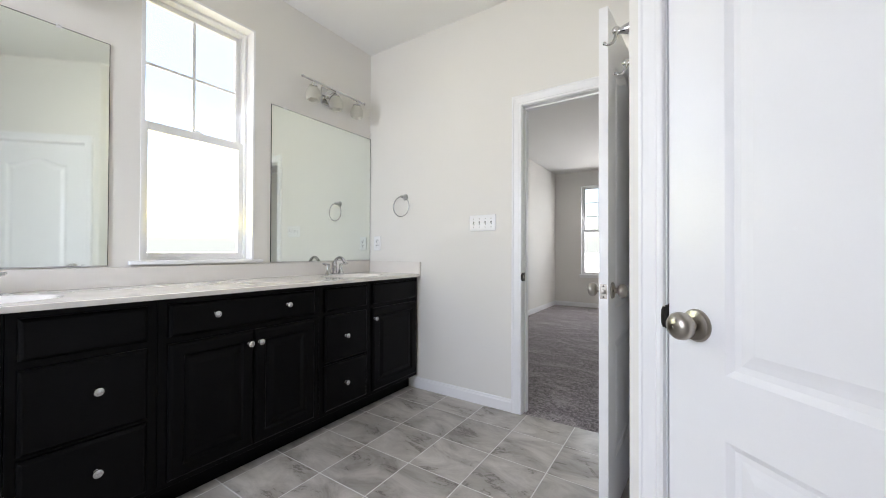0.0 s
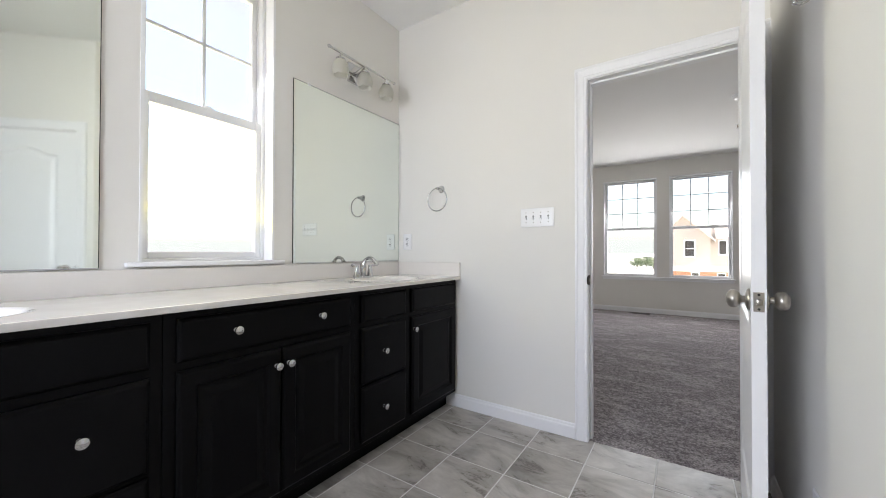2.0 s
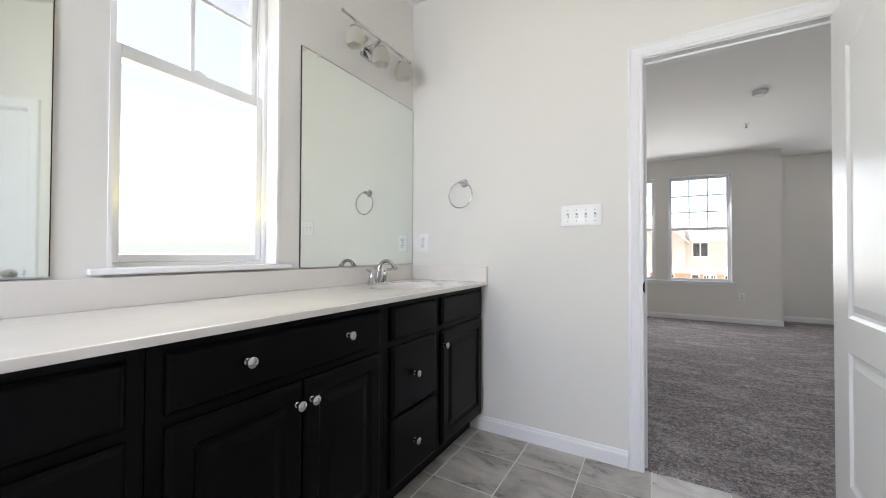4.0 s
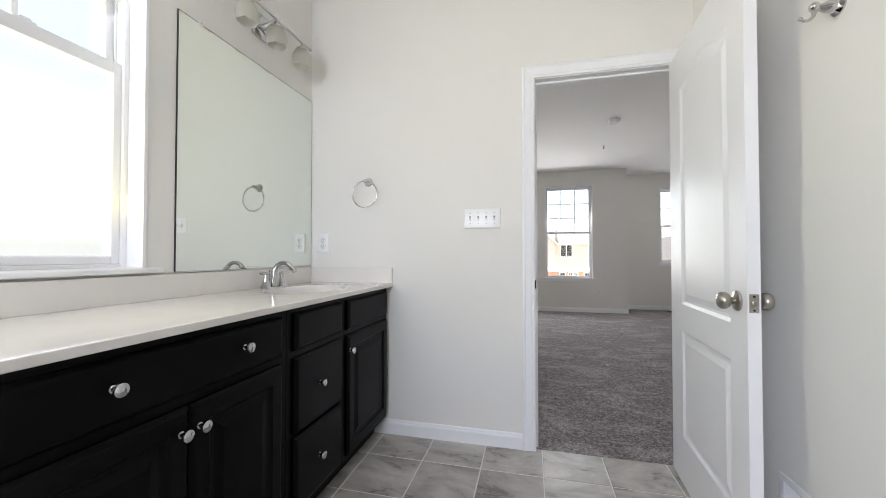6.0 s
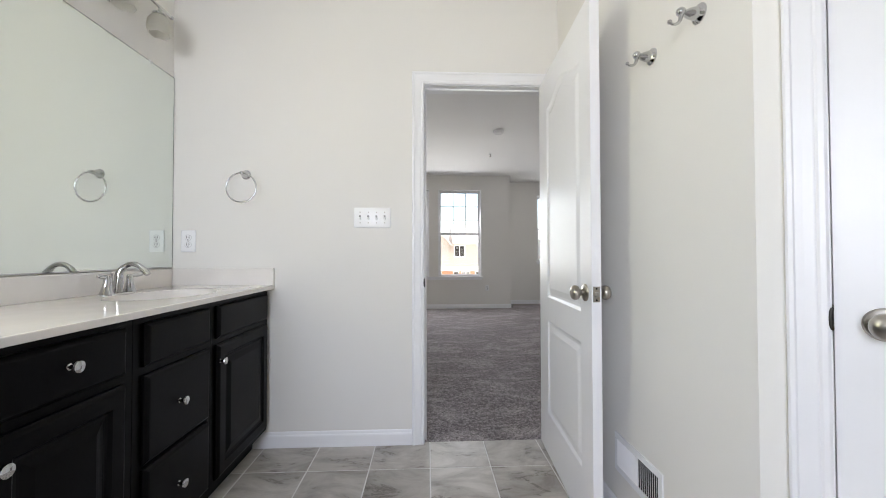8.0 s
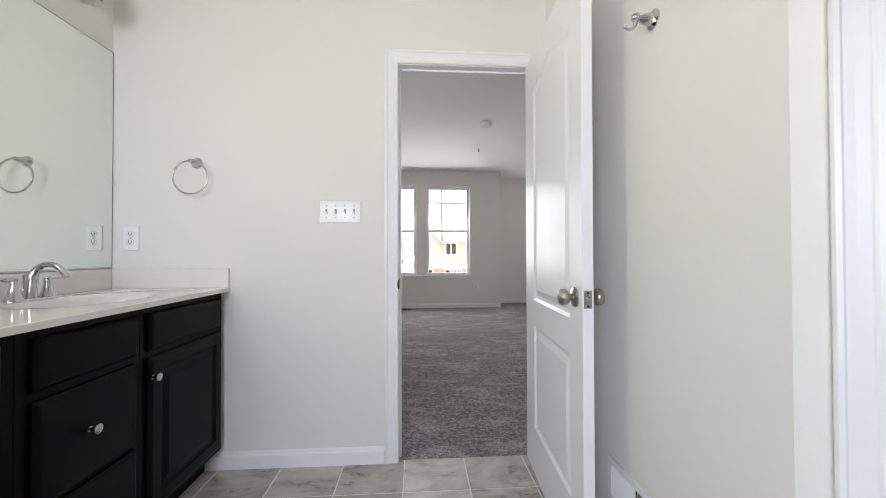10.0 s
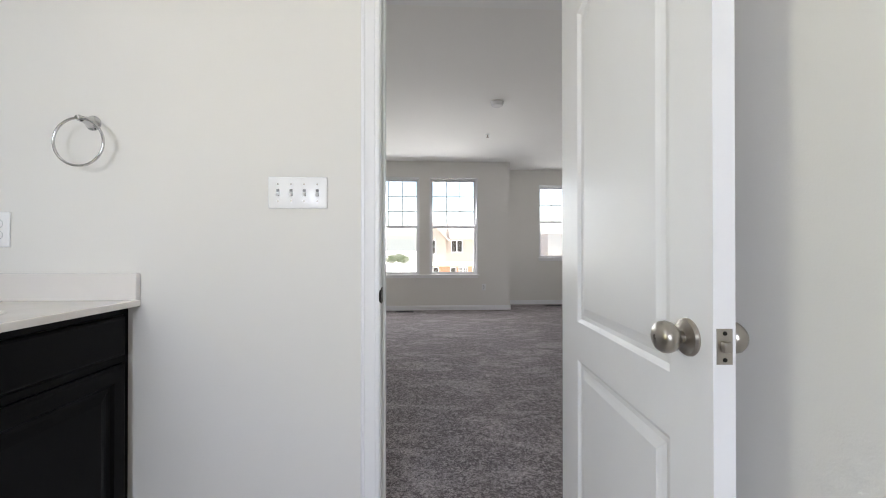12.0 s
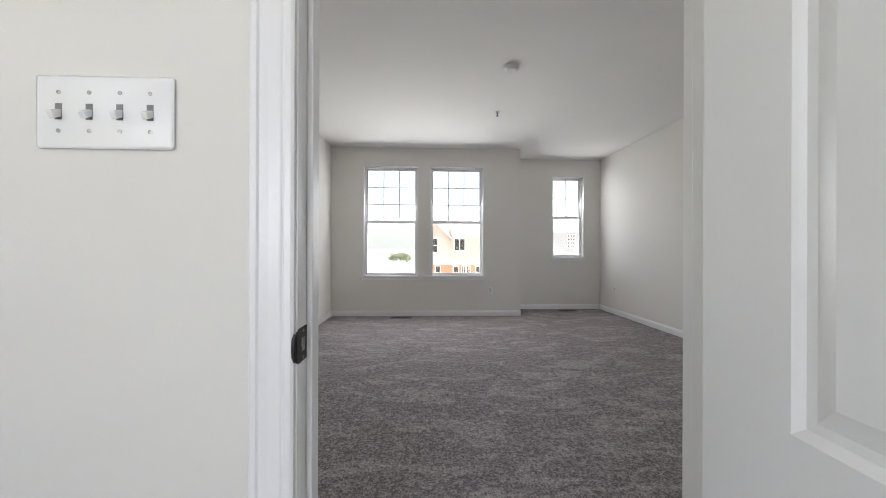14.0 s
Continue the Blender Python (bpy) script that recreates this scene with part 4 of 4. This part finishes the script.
def floor_vent(x, y):
    e = thing("floor_vent", (x, y, 0), "dark brown metal floor vent in the carpet", "vent", "floor vents")
    part("frame", B((x - 0.16, x + 0.16, y - 0.060, y - 0.048, 0, 0.006), (x - 0.16, x + 0.16, y + 0.048, y + 0.060, 0, 0.006), (x - 0.16, x - 0.148, y - 0.048, y + 0.048, 0, 0.006), (x + 0.148, x + 0.16, y - 0.048, y + 0.048, 0, 0.006)), M_DARK, e)
    part("throat", B((x - 0.148, x + 0.148, y - 0.048, y + 0.048, 0.0002, 0.0012)), M_HOLE, e)
    for i in range(12):
        part("slat", B((x - 0.14 + i * 0.0246, x - 0.132 + i * 0.0246, y - 0.048, y + 0.048, 0.0012, 0.005)), M_DARK, e)


floor_vent(-1.115, FY - 0.155)
floor_vent(1.74, AY - 0.20)
m = pose(-0.62, 3.02, BED_H)
cv = thing("ceiling_vent", (-0.62, 3.02, BED_H), "white metal ceiling vent with thin slats", "vent")
part("frame", moved(B((-0.18, 0.18, -0.10, -0.080, -0.006, 0), (-0.18, 0.18, 0.080, 0.10, -0.006, 0), (-0.18, -0.16, -0.08, 0.08, -0.006, 0), (0.16, 0.18, -0.08, 0.08, -0.006, 0), bevel=0.002), m), M_TRIM, cv)
part("throat", moved(B((-0.16, 0.16, -0.08, 0.08, -0.0012, -0.0002)), m), M_HOLE, cv)
for i in range(9):
    part("slat", moved(B((-0.16, 0.16, -0.007, 0.007, -0.0006, 0.0006)), m @ pose(0, -0.072 + i * 0.018, -0.0042, 30)), M_TRIM, cv)


# ---- outside ----
def house_window(parent, x0, x1, y, z0, z1, bars=(1, 1)):
    w = part("window", B((x0, x1, y - 0.03, y + 0.02, z0, z1)), M_PANE_DARK, parent)
    t = 0.07
    part("frame", B((x0 - t, x1 + t, y - 0.06, y + 0.02, z1, z1 + t), (x0 - t, x1 + t, y - 0.06, y + 0.02, z0 - t, z0), (x0 - t, x0, y - 0.06, y + 0.02, z0, z1), (x1, x1 + t, y - 0.06, y + 0.02, z0, z1)), M_TRIM, w)
    for i in range(1, bars[0]):
        x = x0 + (x1 - x0) * i / bars[0]
        part("muntin", B((x - 0.02, x + 0.02, y - 0.05, y - 0.031, z0, z1)), M_TRIM, w)
    for i in range(1, bars[1]):
        z = z0 + (z1 - z0) * i / bars[1]
        part("muntin", B((x0, x1, y - 0.05, y - 0.031, z - 0.02, z + 0.02)), M_TRIM, w)


HY = 40.0
h = thing("house", (0, HY, -3.4), "pale sided two-storey house with a front gable, orange ground floor", "house")
bm = bmesh.new()
loft(bm, [[(x, y, z) for x, z in ((-1.40, -0.98), (1.47, -0.98), (1.47, 2.0), (-0.57, 4.05), (-1.40, 3.22))] for y in (HY, HY + 9)])
part("gable_wall", bm, M_SIDING, h)
part("wing_wall", B((1.472, 9.0, HY + 0.6, HY + 9, -0.98, 1.95)), M_SIDING, h)
part("ground_floor", B((-1.36, 9.0, HY + 0.2, HY + 9, -3.8, -0.985)), M_ORANGE, h)
part("band", B((-1.46, 9.1, HY - 0.35, HY + 0.59, -0.98, -0.55)), M_TRIM, h, "white trim band between the storeys")
for s, reach in ((-1, 0.98), (1, 2.4)):
    pts = [(-0.57, 4.05), (-0.57 + s * reach, 4.05 - reach), (-0.57 + s * reach, 4.21 - reach), (-0.57, 4.24)]
    part("gable_roof", loft(bmesh.new(), [[(x, y, z) for x, z in pts] for y in (HY - 0.4, HY + 9)]), M_ROOF, h)
part("wing_roof", loft(bmesh.new(), [[(x, y, z) for y, z in ((HY + 0.2, 1.90), (HY + 0.2, 2.08), (HY + 4.8, 4.4), (HY + 9.4, 2.08), (HY + 9.4, 1.90))] for x in (1.9, 9.4)]), M_ROOF, h)
for x0 in (-0.42,):
    house_window(h, x0, x0 + 0.72, HY, 0.35, 1.78, (1, 2))
for x0 in (2.12, 2.72):
    house_window(h, x0, x0 + 0.50, HY + 0.6, 0.55, 1.75)
for x0 in (0.1, 2.0, 4.4):
    house_window(h, x0, x0 + 0.5, HY + 0.2, -3.0, -1.15, (1, 3))
for x0 in (2.9, 3.4):
    house_window(h, x0, x0 + 0.32, HY + 0.2, -2.2, -1.15, (2, 3))

h.location.z += 0.4                             # it stands on a low bank

AYB = 46.0
b = thing("apartment_block", (20, AYB, -3.4), "pale rendered building with a flat parapet and a gridded window", "building")
part("wall", B((14.6, 30, AYB, AYB + 10, -3.4, 3.25)), M_RENDER, b)
part("parapet", B((14.4, 30.2, AYB - 0.2, AYB + 10.2, 3.25, 3.5)), M_TRIM, b)
for i in range(3):
    for j in range(4):
        house_window(b, 16.55 + i * 0.32, 16.55 + i * 0.32 + 0.20, AYB, 1.32 + j * 0.43, 1.32 + j * 0.43 + 0.28)

random.seed(4)
for k, (tx, ty, r, hh) in enumerate(((-11.2, 111, 1.9, 3.3), (-9.2, 113, 2.1, 3.8), (-7.2, 110, 1.8, 3.4))):
    e = thing("tree", (tx, ty, -3.4), "small bushy green tree in the distance", "tree", "distant trees")
    bm = tube(bmesh.new(), [(tx, ty, -3.4), (tx + 0.1, ty, -2.4), (tx + 0.2, ty, -1.6)], [0.14, 0.10, 0.04], 8)
    for a in range(4):
        tube(bm, [(tx + 0.05, ty, -2.6), (tx + 0.8 * math.cos(a * 1.6), ty + 0.8 * math.sin(a * 1.6), -1.5)], [0.06, 0.02], 6)
    part("trunk", bm, M_BARK, e)
    bm = bmesh.new()
    for i in range(700):
        u, v, q = random.random() * 6.283, random.uniform(-1, 1), random.random() ** 0.4
        c = Vector((tx + r * q * math.cos(u) * math.sqrt(1 - v * v), ty + r * q * math.sin(u) * math.sqrt(1 - v * v), -3.4 + hh * 0.58 + hh * 0.42 * q * v))
        s = random.uniform(0.10, 0.24)
        d = Euler((random.random() * 6, random.random() * 6, random.random() * 6)).to_matrix()
        bm.faces.new([bm.verts.new(c + d @ Vector(p)) for p in ((-s, 0, 0), (0, -s * 0.6, 0.05), (s, 0, 0), (0, s * 0.6, 0.05))])
    part("crown", bm, M_LEAF, e)


# ---- floor tiles ----
T, G = 0.3048, 0.0052
JX0, JY0 = -0.880, 2.011                        # one crossing of the joints
tile_mesh = {}


def tile(x0, x1, y0, y1):
    key = (round(x1 - x0, 4), round(y1 - y0, 4))
    if key not in tile_mesh:
        a, b = key[0] / 2, key[1] / 2
        bm = bmesh.new()
        rings = [[bm.verts.new((sx * (a - i), sy * (b - i), z)) for sx, sy in ((-1, -1), (1, -1), (1, 1), (-1, 1))] for i, z in ((0, -0.008), (0, -0.0015), (0.0015, 0.0))]
        for p, q in zip(rings, rings[1:]):
            for k in range(4):
                bm.faces.new((p[k], p[(k + 1) % 4], q[(k + 1) % 4], q[k]))
        bm.faces.new(rings[-1])
        me = bpy.data.meshes.new("tile")
        bm.to_mesh(me)
        bm.free()
        me.materials.append(M_TILE)
        tile_mesh[key] = me
    ob = new("tile", tile_mesh[key])
    ob.parent = FLOOR
    ob.location = ((x0 + x1) / 2, (y0 + y1) / 2, random.uniform(-0.0003, 0.0003))


random.seed(7)
for i in range(-5, 9):
    for j in range(-11, 1):
        x0, y0 = JX0 + i * T + G / 2, JY0 + j * T + G / 2
        x1, y1 = x0 + T - G, min(y0 + T - G, Y1 + 0.018)
        x0 = max(x0, CF - 0.072 if y1 > -0.39 else WX + 0.003)
        y0 = max(y0, SOUTH)
        if x1 - x0 < 0.02 or y1 - y0 < 0.02:
            continue
        tile(x0, x1, y0, y1)
